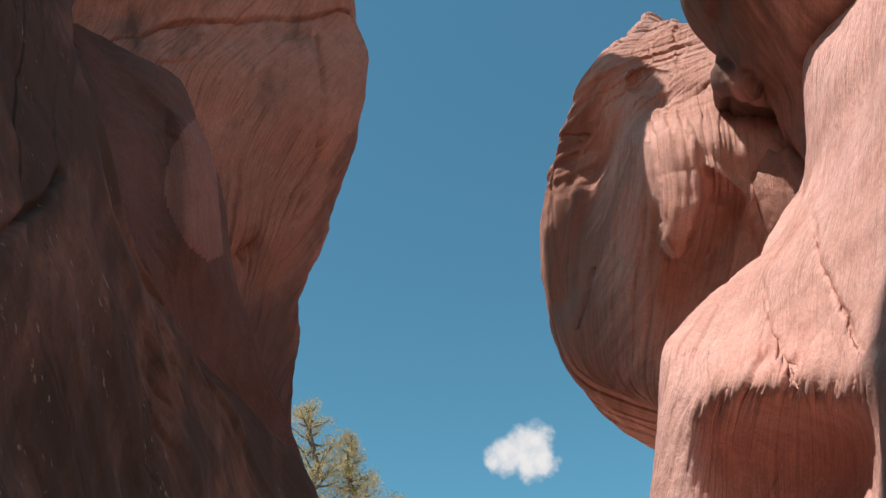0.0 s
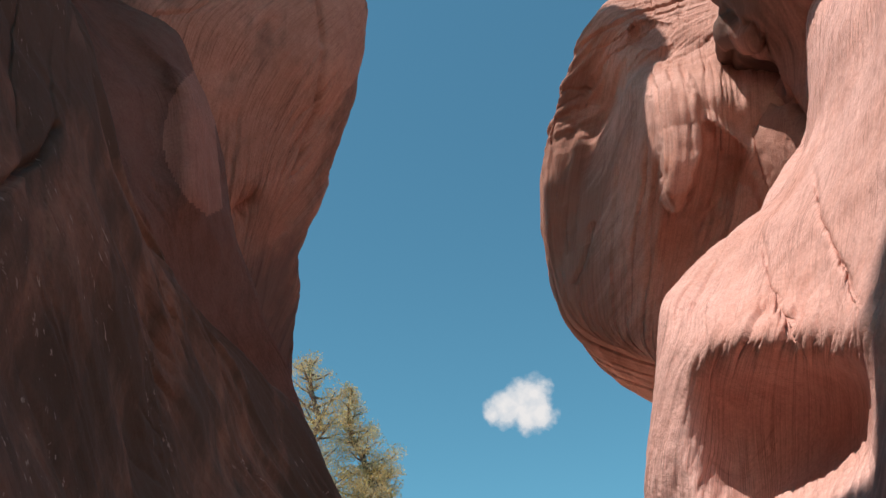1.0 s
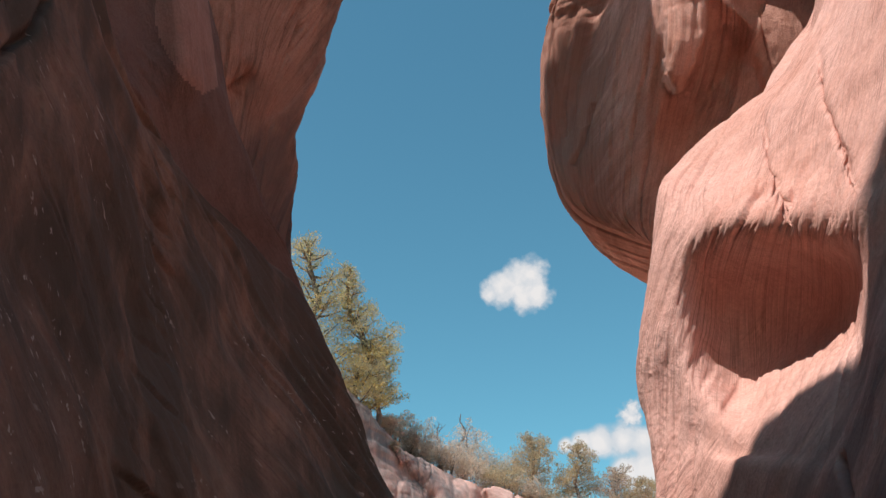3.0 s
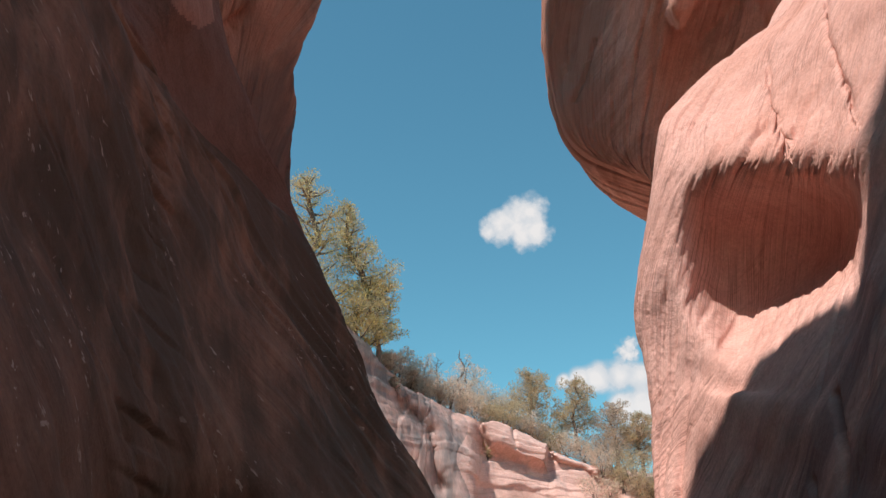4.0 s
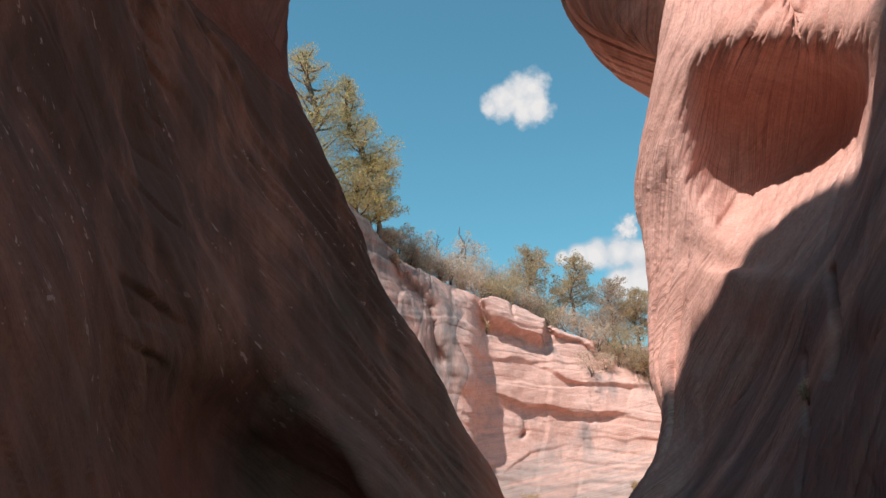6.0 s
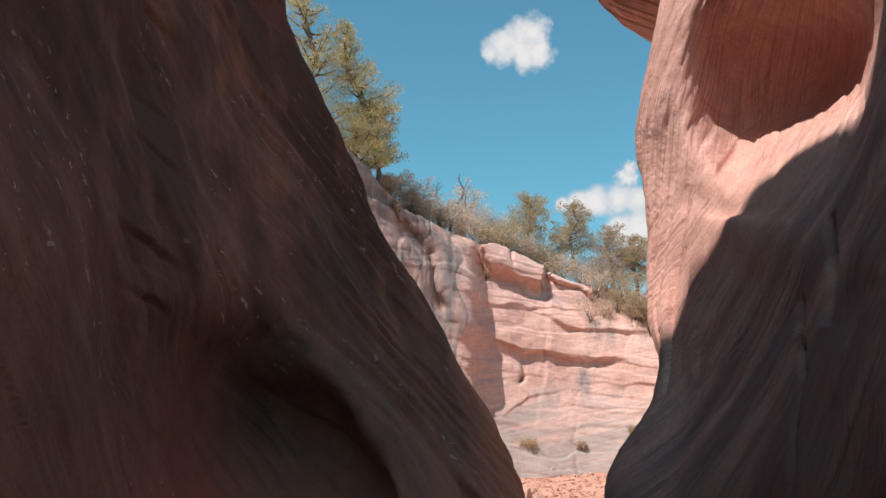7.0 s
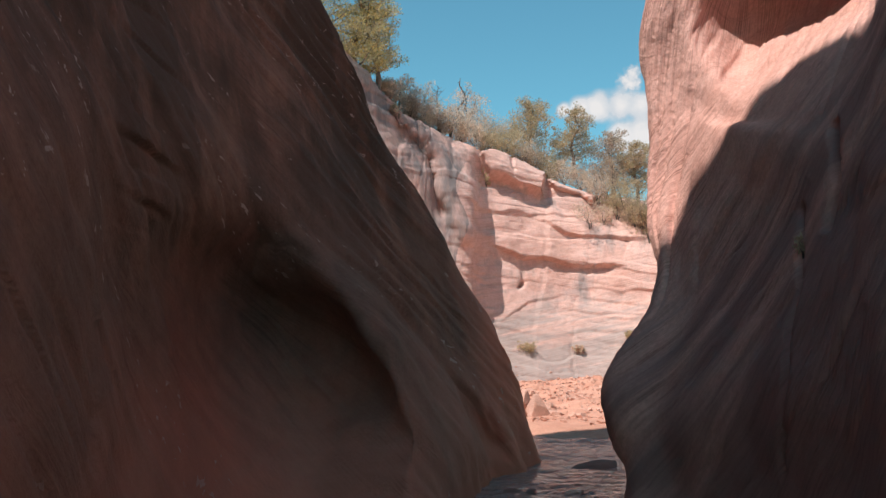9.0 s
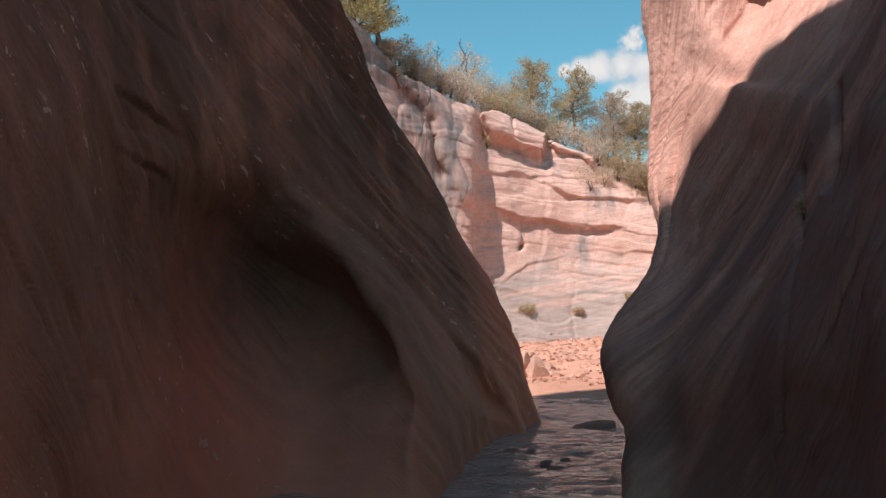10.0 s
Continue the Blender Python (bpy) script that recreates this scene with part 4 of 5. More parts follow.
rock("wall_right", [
    section((9.7, 13.33, 0.07), (3.9, 10.53, -0.08), (1.7, 8.33, -0.13), (1.95, 7.76, -0.08), (2.16, 6.66, 0.08), (2.24, 5.57, 0.23), (2.24, 5.11, 0.32), (2.22, 4.7, 0.39), (2.34, 3.6, 0.39), (2.62, 1, 0.38), (3.42, -5, 0.37), (10.22, -12, 0.35)),
    section((9.82, 13.71, 0.71), (4.02, 10.91, 0.56), (1.82, 8.71, 0.51), (1.99, 7.85, 0.6), (2.2, 6.75, 0.74), (2.29, 5.65, 0.88), (2.3, 5.2, 0.94), (2.28, 4.78, 1), (2.4, 3.68, 0.99), (2.68, 1, 0.97), (3.48, -5, 0.95), (10.28, -12, 0.9)),
    section((9.6, 14.06, 1.43), (3.8, 11.26, 1.28), (1.6, 9.06, 1.23), (1.93, 7.97, 1.26), (2.21, 6.85, 1.31), (2.3, 5.65, 1.36), (2.31, 5.19, 1.38), (2.29, 4.78, 1.4), (2.41, 3.68, 1.39), (2.69, 1, 1.36), (3.49, -5, 1.33), (10.29, -12, 1.26)),
    section((9.78, 14.33, 1.91), (3.98, 11.53, 1.76), (1.78, 9.33, 1.71), (2.08, 8.34, 1.75), (2.31, 7.14, 1.77), (2.39, 5.83, 1.74), (2.38, 5.32, 1.73), (2.34, 4.86, 1.72), (2.46, 3.76, 1.71), (2.74, 1, 1.67), (3.54, -5, 1.64), (10.34, -12, 1.55)),
    section((10.35, 14.72, 2.63), (4.55, 11.92, 2.48), (2.35, 9.72, 2.43), (2.4, 8.88, 2.42), (2.52, 7.59, 2.35), (2.51, 6.1, 2.2), (2.49, 5.55, 2.15), (2.44, 5.04, 2.1), (2.56, 3.94, 2.08), (2.84, 1, 2.04), (3.64, -5, 2), (10.44, -12, 1.89)),
    section((10.3, 15.14, 3.56), (4.5, 12.34, 3.41), (2.3, 10.14, 3.36), (2.48, 9.38, 3.28), (2.69, 8.06, 3.05), (2.68, 6.47, 2.73), (2.65, 5.86, 2.62), (2.58, 5.3, 2.52), (2.7, 4.2, 2.5), (2.98, 1, 2.45), (3.78, -5, 2.4), (10.58, -12, 2.27)),
    section((10.41, 15.32, 4.31), (4.61, 12.52, 4.16), (2.41, 10.32, 4.11), (2.54, 9.57, 4.05), (2.75, 8.36, 3.74), (2.81, 6.85, 3.31), (2.77, 6.13, 3.09), (2.68, 5.48, 2.9), (2.8, 4.38, 2.87), (3.08, 1, 2.81), (3.88, -5, 2.76), (10.68, -12, 2.61)),
    section((10.41, 15.42, 4.95), (4.61, 12.62, 4.8), (2.41, 10.42, 4.75), (2.57, 9.66, 4.46), (2.87, 8.58, 3.91), (2.98, 7.21, 3.68), (2.99, 6.47, 3.6), (2.94, 5.8, 3.51), (3.06, 4.7, 3.47), (3.34, 1, 3.4), (4.14, -5, 3.33), (10.94, -12, 3.16)),
    section((10.37, 15.44, 5.63), (4.57, 12.64, 5.48), (2.37, 10.44, 5.43), (2.58, 9.66, 5.01), (2.98, 8.81, 4.29), (3.34, 7.93, 4.43), (3.41, 7.13, 4.37), (3.18, 6.12, 4.09), (3.3, 5.02, 4.05), (3.58, 1, 3.96), (4.38, -5, 3.88), (11.18, -12, 3.68)),
    section((10.42, 15.32, 6.21), (4.62, 12.52, 6.06), (2.42, 10.32, 6.01), (2.61, 9.6, 5.71), (3.34, 9.9, 5.2), (3.92, 9.15, 5.41), (3.85, 8.02, 5.06), (3.39, 6.46, 4.5), (3.51, 5.36, 4.46), (3.79, 1, 4.37), (4.59, -5, 4.28), (11.39, -12, 4.05)),
    section((10.67, 15.26, 7.02), (4.87, 12.46, 6.87), (2.67, 10.26, 6.82), (2.74, 9.41, 6.39), (3.36, 9.84, 6.3), (3.97, 9.06, 5.99), (3.95, 8.08, 5.56), (3.59, 6.7, 5.06), (3.71, 5.6, 5.01), (3.99, 1, 4.91), (4.79, -5, 4.81), (11.59, -12, 4.56)),
    section((10.85, 15.31, 7.77), (5.05, 12.51, 7.62), (2.85, 10.31, 7.57), (2.89, 9.15, 6.81), (3.11, 8.22, 6.24), (3.54, 7.78, 5.93), (3.61, 7.19, 5.68), (3.65, 6.67, 5.56), (3.77, 5.57, 5.51), (4.05, 1, 5.4), (4.85, -5, 5.28), (11.65, -12, 5.01)),
    section((11.05, 15.47, 8.35), (5.25, 12.67, 8.2), (3.05, 10.47, 8.15), (3.17, 9.69, 7.76), (3.58, 8.91, 7.33), (3.83, 7.92, 6.76), (3.88, 7.31, 6.43), (3.89, 6.76, 6.12), (4.01, 5.66, 6.06), (4.29, 1, 5.93), (5.09, -5, 5.81), (11.89, -12, 5.5)),
    section((11.58, 15.61, 8.9), (5.78, 12.81, 8.75), (3.58, 10.61, 8.7), (3.85, 10.09, 8.91), (4.09, 9.45, 8.72), (4.18, 8.2, 7.76), (4.21, 7.47, 7.4), (4.19, 6.81, 7.05), (4.31, 5.71, 6.98), (4.59, 1, 6.84), (5.39, -5, 6.7), (12.19, -12, 6.35)),
    section((12.52, 15.9, 9.82), (6.72, 13.1, 9.67), (4.52, 10.9, 9.62), (4.66, 10.4, 9.58), (4.67, 9.74, 9.61), (4.69, 8.37, 9.01), (4.64, 7.62, 8.52), (4.54, 6.95, 8.05), (4.66, 5.85, 7.97), (4.94, 1, 7.81), (5.74, -5, 7.65), (12.54, -12, 7.25)),
    section((13.04, 16.22, 10.62), (7.24, 13.42, 10.47), (5.04, 11.22, 10.42), (5.3, 10.77, 10.62), (5.31, 10.09, 10.64), (5.19, 8.55, 10.36), (5.07, 7.76, 9.75), (4.92, 7.05, 9.17), (5.04, 5.95, 9.08), (5.32, 1, 8.9), (6.12, -5, 8.72), (12.92, -12, 8.26)),
    section((13.67, 16.47, 11.53), (7.87, 13.67, 11.38), (5.67, 11.47, 11.33), (5.87, 11.04, 11.55), (5.83, 10.26, 12.38), (5.64, 8.74, 11.82), (5.54, 7.93, 11.16), (5.4, 7.2, 10.54), (5.52, 6.1, 10.43), (5.8, 1, 10.22), (6.6, -5, 10.01), (13.4, -12, 9.48)),
    section((14.22, 16.64, 12.34), (8.42, 13.84, 12.19), (6.22, 11.64, 12.14), (6.35, 11.35, 12.68), (6.2, 10.51, 13.82), (6.21, 9.08, 13.15), (6.08, 8.21, 12.57), (5.92, 7.43, 11.99), (6.04, 6.33, 11.87), (6.32, 1, 11.63), (7.12, -5, 11.39), (13.92, -12, 10.79)),
    section((14.67, 16.85, 13.52), (8.87, 14.05, 13.37), (6.67, 11.85, 13.32), (6.82, 11.53, 14.94), (6.89, 10.55, 14.78), (6.87, 9.22, 14.05), (6.8, 8.29, 13.57), (6.67, 7.45, 13.06), (6.79, 6.35, 12.93), (7.07, 1, 12.67), (7.87, -5, 12.41), (14.67, -12, 11.75)),
    section((15.67, 17.65, 14.32), (9.87, 14.85, 14.17), (7.67, 12.65, 14.12), (7.82, 12.33, 15.74), (7.89, 11.35, 15.58), (7.87, 10.02, 14.85), (7.8, 9.09, 14.37), (7.67, 8.25, 13.86), (7.79, 7.15, 13.73), (8.07, 1.8, 13.47), (8.87, -4.2, 13.21), (15.67, -11.2, 12.55)),
    section((18.67, 18.35, 14.82), (12.87, 15.55, 14.67), (10.67, 13.35, 14.62), (10.82, 13.03, 16.24), (10.89, 12.05, 16.08), (10.87, 10.72, 15.35), (10.8, 9.79, 14.87), (10.67, 8.95, 14.36), (10.79, 7.85, 14.23), (11.07, 2.5, 13.97), (11.87, -3.5, 13.71), (18.67, -10.5, 13.05)),
    section((28.67, 18.85, 15.12), (22.87, 16.05, 14.97), (20.67, 13.85, 14.92), (20.82, 13.53, 16.54), (20.89, 12.55, 16.38), (20.87, 11.22, 15.65), (20.8, 10.29, 15.17), (20.67, 9.45, 14.66), (20.79, 8.35, 14.53), (21.07, 3, 14.27), (21.87, -3, 14.01), (28.67, -10, 13.35)),
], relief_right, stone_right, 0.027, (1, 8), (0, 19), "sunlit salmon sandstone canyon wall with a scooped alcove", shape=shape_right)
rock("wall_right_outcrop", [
    section((12.42, 24.66, 7.71), (6.02, 20.26, 7.71), (4.42, 17.66, 7.71), (4.47, 17.23, 7.56), (4.57, 17, 7.47), (4.8, 16.72, 7.38), (5.57, 16.27, 7.21), (8.57, 15.97, 7.21)),
    section((12.39, 24.35, 8.83), (5.99, 19.95, 8.83), (4.39, 17.35, 8.83), (4.41, 16.94, 8.65), (4.48, 16.71, 8.56), (4.95, 16.47, 8.45), (5.73, 16.01, 8.25), (8.73, 15.71, 8.25)),
    section((13.31, 23.57, 9.79), (6.91, 19.17, 9.79), (5.31, 16.57, 9.79), (5.15, 16.1, 9.54), (4.3, 16.03, 9.51), (5.02, 15.93, 9.45), (5.79, 15.45, 9.21), (8.79, 15.15, 9.21)),
    section((10.97, 23.74, 11.09), (4.57, 19.34, 11.09), (2.97, 16.74, 11.09), (3.41, 16.04, 10.63), (3.9, 15.52, 10.33), (4.85, 15.46, 10.28), (5.73, 14.94, 9.98), (8.73, 14.64, 9.98)),
    section((10.32, 23.64, 12.5), (3.92, 19.24, 12.5), (2.32, 16.64, 12.5), (3.14, 15.89, 11.86), (4, 15.18, 11.39), (4.9, 15.23, 11.42), (5.81, 14.48, 10.92), (8.81, 14.18, 10.92)),
    section((10.22, 23.55, 14.28), (3.82, 19.15, 14.28), (2.22, 16.55, 14.28), (3.23, 15.88, 13.75), (4.1, 14.43, 12.63), (5.19, 14.5, 12.67), (6.15, 13.9, 12.2), (9.15, 13.6, 12.2)),
    section((10.34, 23.33, 15.97), (3.94, 18.93, 15.97), (2.34, 16.33, 15.97), (3.47, 15.82, 15.5), (4.1, 13.49, 13.44), (5.23, 13.53, 13.31), (6.25, 13.42, 13.2), (9.25, 13.12, 13.2)),
    section((10.68, 22.88, 17.19), (4.28, 18.48, 17.19), (2.68, 15.88, 17.19), (3.72, 15.56, 16.87), (4.12, 13.17, 14.59), (5.02, 12.64, 13.97), (6.17, 12.79, 14.1), (9.17, 12.49, 14.1)),
    section((11.21, 22.27, 18.31), (4.81, 17.87, 18.31), (3.21, 15.27, 18.31), (3.77, 14.72, 17.67), (4.5, 13.78, 16.48), (5.21, 13.1, 15.73), (6.37, 12.92, 15.35), (9.37, 12.62, 15.35)),
    section((11.93, 21.99, 19.27), (5.53, 17.59, 19.27), (3.93, 14.99, 19.27), (4.26, 14.17, 18.16), (4.83, 13.88, 17.75), (5.42, 13.45, 17.19), (6.57, 13.04, 16.69), (9.57, 12.74, 16.69)),
    section((12.92, 22.85, 21.1), (6.52, 18.45, 21.1), (4.92, 15.85, 21.1), (5.12, 15.16, 20.17), (5.48, 14.61, 19.42), (5.87, 14.24, 18.92), (6.87, 13.56, 18.07), (9.87, 13.26, 18.07)),
    section((14.11, 23.93, 23.32), (7.71, 19.53, 23.32), (6.11, 16.93, 23.32), (6.24, 16.46, 22.61), (6.36, 15.98, 21.95), (6.71, 15.62, 21.29), (7.71, 14.93, 20.4), (10.71, 14.63, 20.4)),
    section((15.31, 26.43, 23.82), (8.91, 22.03, 23.82), (7.31, 19.43, 23.82), (7.44, 18.96, 23.11), (7.56, 18.48, 22.45), (7.91, 18.12, 21.79), (8.91, 17.43, 20.9), (11.91, 17.13, 20.9)),
    section((20.11, 29.93, 23.92), (13.71, 25.53, 23.92), (12.11, 22.93, 23.92), (12.24, 22.46, 23.21), (12.36, 21.98, 22.55), (12.71, 21.62, 21.89), (13.71, 20.93, 21), (16.71, 20.63, 21)),
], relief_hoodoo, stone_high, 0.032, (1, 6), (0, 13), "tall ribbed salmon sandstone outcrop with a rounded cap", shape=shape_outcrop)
rock("wall_right_buttress", [
    section((12.04, 16.62, 10.72), (7.24, 15.02, 10.72), (6.04, 13.62, 10.72), (6.25, 13.2, 10.43), (6.54, 12.83, 10.18), (6.88, 12.42, 9.9), (10.88, 12.12, 9.9)),
    section((12.06, 17.05, 12.59), (7.26, 15.45, 12.59), (6.06, 14.05, 12.59), (6.26, 13.3, 12), (6.52, 12.61, 11.45), (7.09, 12.07, 11.02), (11.09, 11.77, 11.02)),
    section((11.91, 16.57, 14.09), (7.11, 14.97, 14.09), (5.91, 13.57, 14.09), (6.06, 12.95, 13.37), (6.33, 12.38, 12.98), (6.95, 11.69, 12.33), (10.95, 11.39, 12.33)),
    section((12.72, 15.62, 14.63), (7.92, 14.02, 14.63), (6.72, 12.62, 14.63), (6.66, 12.2, 14.26), (6.27, 12.07, 13.98), (7.09, 11.37, 13.25), (11.09, 11.07, 13.25)),
    section((11.44, 15.46, 15.28), (6.64, 13.86, 15.28), (5.44, 12.46, 15.28), (5.67, 11.92, 14.6), (6.12, 11.58, 14.38), (7.08, 10.9, 13.75), (11.08, 10.6, 13.75)),
    section((11.44, 14.7, 15.9), (6.64, 13.1, 15.9), (5.44, 11.7, 15.9), (5.52, 10.99, 14.95), (5.91, 10.67, 14.56), (6.86, 10.09, 13.97), (10.86, 9.79, 13.97)),
    section((10.9, 14.28, 16.7), (6.1, 12.68, 16.7), (4.9, 11.28, 16.7), (5, 10.35, 15.45), (5.68, 9.77, 14.65), (6.6, 9.29, 14), (10.6, 8.99, 14)),
    section((10.66, 13.84, 17.77), (5.86, 12.24, 17.77), (4.66, 10.84, 17.77), (4.8, 9.56, 15.85), (5.57, 9.02, 15.03), (6.67, 8.62, 14.41), (10.67, 8.32, 14.41)),
    section((11.01, 14.23, 20.75), (6.21, 12.63, 20.75), (5.01, 11.23, 20.75), (5.38, 9.94, 18.52), (6.09, 9.16, 17.17), (7.16, 8.35, 15.78), (11.16, 8.05, 15.78)),
    section((11.81, 15.43, 21.45), (7.01, 13.83, 21.45), (5.81, 12.43, 21.45), (6.18, 11.14, 19.22), (6.89, 10.36, 17.87), (7.96, 9.55, 16.48), (11.96, 9.25, 16.48)),
    section((16.01, 18.23, 21.75), (11.21, 16.63, 21.75), (10.01, 15.23, 21.75), (10.38, 13.94, 19.52), (11.09, 13.16, 18.17), (12.16, 12.35, 16.78), (16.16, 12.05, 16.78)),
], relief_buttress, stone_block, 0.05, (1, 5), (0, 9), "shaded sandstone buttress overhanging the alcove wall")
rock("cliff_far", [
    section((-6.46, 34.93, -1.03), (-4.99, 36.62, -1.15), (-3.35, 38.25, -1.27), (-1.65, 39.61, -1.36), (-0.08, 40.52, -1.42), (1.11, 40.9, -1.44), (1.77, 42.29, -1.55), (3.01, 42.4, -1.55), (4.56, 42.29, -1.53), (6.86, 42.21, -1.51), (10.26, 41.36, -1.43), (12.59, 38.47, -1.21)),
    section((-6.59, 35.47, 0.21), (-5.09, 37.19, 0.16), (-3.42, 38.85, 0.1), (-1.69, 40.23, 0.06), (-0.09, 41.34, 0.02), (1.12, 41.53, 0.02), (1.79, 42.81, -0.03), (3.06, 43.06, -0.03), (4.67, 43.3, -0.04), (7.1, 43.59, -0.03), (10.61, 42.7, 0.02), (13.03, 39.72, 0.14)),
    section((-6.69, 35.83, 1.95), (-5.17, 37.57, 1.97), (-3.47, 39.25, 2), (-1.72, 40.64, 2.02), (-0.1, 41.76, 2.04), (1.13, 42.29, 2.06), (1.83, 43.83, 2.07), (3.15, 44.19, 2.08), (4.8, 44.43, 2.1), (7.3, 44.73, 2.11), (10.92, 43.82, 2.12), (13.41, 40.75, 2.1)),
    section((-6.83, 36.36, 3.97), (-5.28, 38.14, 4.09), (-3.55, 39.84, 4.21), (-1.77, 41.26, 4.32), (-0.12, 42.4, 4.4), (1.14, 42.93, 4.44), (1.85, 44.5, 4.55), (3.22, 45.09, 4.59), (4.93, 45.58, 4.63), (7.52, 45.87, 4.67), (11.24, 44.93, 4.62), (13.81, 41.78, 4.42)),
    section((-6.97, 36.71, 7.42), (-5.39, 38.51, 7.48), (-3.62, 40.24, 6.99), (-1.8, 41.67, 6.41), (-0.13, 42.82, 6.32), (1.15, 43.37, 6.35), (1.87, 44.94, 6.53), (3.25, 45.53, 6.6), (5, 46.03, 6.67), (7.61, 46.33, 6.67), (11.38, 45.37, 6.34), (13.98, 42.18, 6.02)),
    section((-7.15, 37.24, 11.52), (-5.52, 39.07, 10.77), (-3.71, 40.83, 10.16), (-1.86, 42.29, 9.67), (-0.14, 43.46, 9.42), (1.16, 43.89, 9.29), (1.89, 45.42, 9.47), (3.28, 45.99, 9.11), (5.06, 46.48, 8.68), (7.7, 46.79, 8.44), (11.51, 45.82, 7.96), (14.14, 42.59, 7.39)),
    section((-7.34, 37.77, 15.8), (-5.66, 39.64, 14.71), (-3.8, 41.43, 13.45), (-1.9, 42.91, 12.24), (-0.16, 44.1, 11.44), (1.17, 44.55, 11.01), (1.9, 46.08, 11.1), (3.33, 46.67, 10.54), (5.13, 47.17, 9.91), (7.82, 47.47, 9.39), (11.7, 46.49, 8.63), (14.36, 43.22, 8.02)),
    section((-7.51, 38.49, 17.83), (-5.8, 40.4, 16.8), (-3.9, 42.22, 15.36), (-1.95, 43.73, 13.78), (-0.17, 44.94, 12.93), (1.19, 45.29, 12.49), (1.93, 46.78, 12.63), (3.38, 47.35, 12.08), (5.22, 47.85, 11.36), (7.94, 48.16, 10.49), (11.88, 47.15, 9.47), (14.58, 43.84, 8.66)),
    section((-8.51, 41.49, 18.53), (-6.8, 43.4, 17.5), (-4.9, 45.22, 16.06), (-2.95, 46.73, 14.48), (-0.17, 47.94, 13.63), (1.21, 48.76, 13.3), (1.94, 49.73, 13.32), (3.39, 50.31, 12.77), (5.22, 50.7, 12.02), (7.94, 50.98, 11.15), (11.88, 50.08, 10.15), (14.58, 46.84, 9.36)),
    section((-11.51, 48.49, 19.83), (-9.8, 50.4, 18.8), (-7.9, 52.22, 17.36), (-5.95, 53.73, 15.78), (-0.17, 54.94, 14.93), (1.21, 55.76, 14.6), (1.94, 56.48, 14.57), (3.39, 56.96, 14.01), (5.22, 57.28, 13.25), (7.94, 57.57, 12.37), (11.88, 56.9, 11.42), (14.58, 53.84, 10.66)),
    section((-27.51, 108.49, 20.83), (-25.8, 110.4, 19.8), (-23.9, 112.22, 18.36), (-21.95, 113.73, 16.78), (-0.17, 114.94, 15.93), (1.21, 115.76, 15.6), (2.01, 118.53, 16.04), (3.57, 119.96, 15.66), (5.55, 120.94, 14.99), (8.44, 121.18, 14.05), (12.18, 118.36, 12.67), (14.58, 113.84, 11.66)),
], relief_cliff, stone_cliff, 0.062, (1, 10), (0, 9), "pale pink sandstone cliff with ledges and grey stains", shape=shape_cliff)
# paler stone within the panel's outline
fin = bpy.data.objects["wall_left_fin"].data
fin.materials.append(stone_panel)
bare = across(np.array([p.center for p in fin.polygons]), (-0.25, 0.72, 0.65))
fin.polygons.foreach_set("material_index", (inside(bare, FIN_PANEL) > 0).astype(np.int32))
# the arm takes the darker stone that holds its stains and shade
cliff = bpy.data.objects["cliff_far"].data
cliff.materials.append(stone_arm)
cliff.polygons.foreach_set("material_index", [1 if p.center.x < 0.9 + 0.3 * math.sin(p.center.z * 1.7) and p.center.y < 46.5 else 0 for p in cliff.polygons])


# ---------------------------------------------------------------- ground and stream
def ground_height(x, y):
    bank = np.clip((y - 19.9 + 0.2 * (x - 2)) / 2.0, 0, 1)
    far, near = np.clip((y - 20) / 30, 0, 1), np.clip((1.5 - y) / 2.5, 0, 1)
    return -0.35 + bank * 0.5 + far * 1.0 + near * 0.5


gx = np.concatenate([[-3000, -600, -120, -40], np.linspace(-12, -1, 24), np.linspace(-0.9, 9, 80), np.linspace(9.4, 26, 30), [60, 150, 600, 3000]])
gy = np.concatenate([[-3000, -500, -100, -30], np.linspace(-12, 16, 60), np.linspace(16.2, 48, 160), [60, 90, 200, 800, 3000]])
X, Y = np.meshgrid(gx, gy)
pts = np.stack([X.ravel(), Y.ravel(), np.zeros(X.size)], 1)
pts[:, 2] = ground_height(pts[:, 0], pts[:, 1]) + 0.06 * fbm(pts * 0.8, 4) + 0.16 * np.clip((pts[:, 1] - 22.5) / 4, 0, 1) * fbm(pts * 1.1 + 4, 4)
k = np.arange(X.size).reshape(X.shape)
me = bpy.data.meshes.new("ground")
me.from_pydata(pts.tolist(), [], np.stack([k[:-1, :-1], k[:-1, 1:], k[1:, 1:], k[1:, :-1]], 2).reshape(-1, 4).tolist())
me.materials.append(mud)
tagged(new("ground", me), "red silt canyon floor rising to a rubble bank", "ground", kind="structure")

gx, gy = np.linspace(-3, 5, 120), np.linspace(4, 22, 240)
X, Y = np.meshgrid(gx, gy)
pts = np.stack([X.ravel(), Y.ravel(), np.zeros(X.size)], 1)
pts[:, 2] = 0.035 * fbm(pts * (1.3, 2.6, 1), 4)
k = np.arange(X.size).reshape(X.shape)
me = bpy.data.meshes.new("water")
me.from_pydata(pts.tolist(), [], np.stack([k[:-1, :-1], k[:-1, 1:], k[1:, 1:], k[1:, :-1]], 2).reshape(-1, 4).tolist())
me.polygons.foreach_set("use_smooth", [True] * len(me.polygons))
me.materials.append(water_mat)
tagged(new("water", me), "shallow rippled silty stream on the canyon floor", "stream", kind="structure")


# ---------------------------------------------------------------- helpers for things
from mathutils.bvhtree import BVHTree


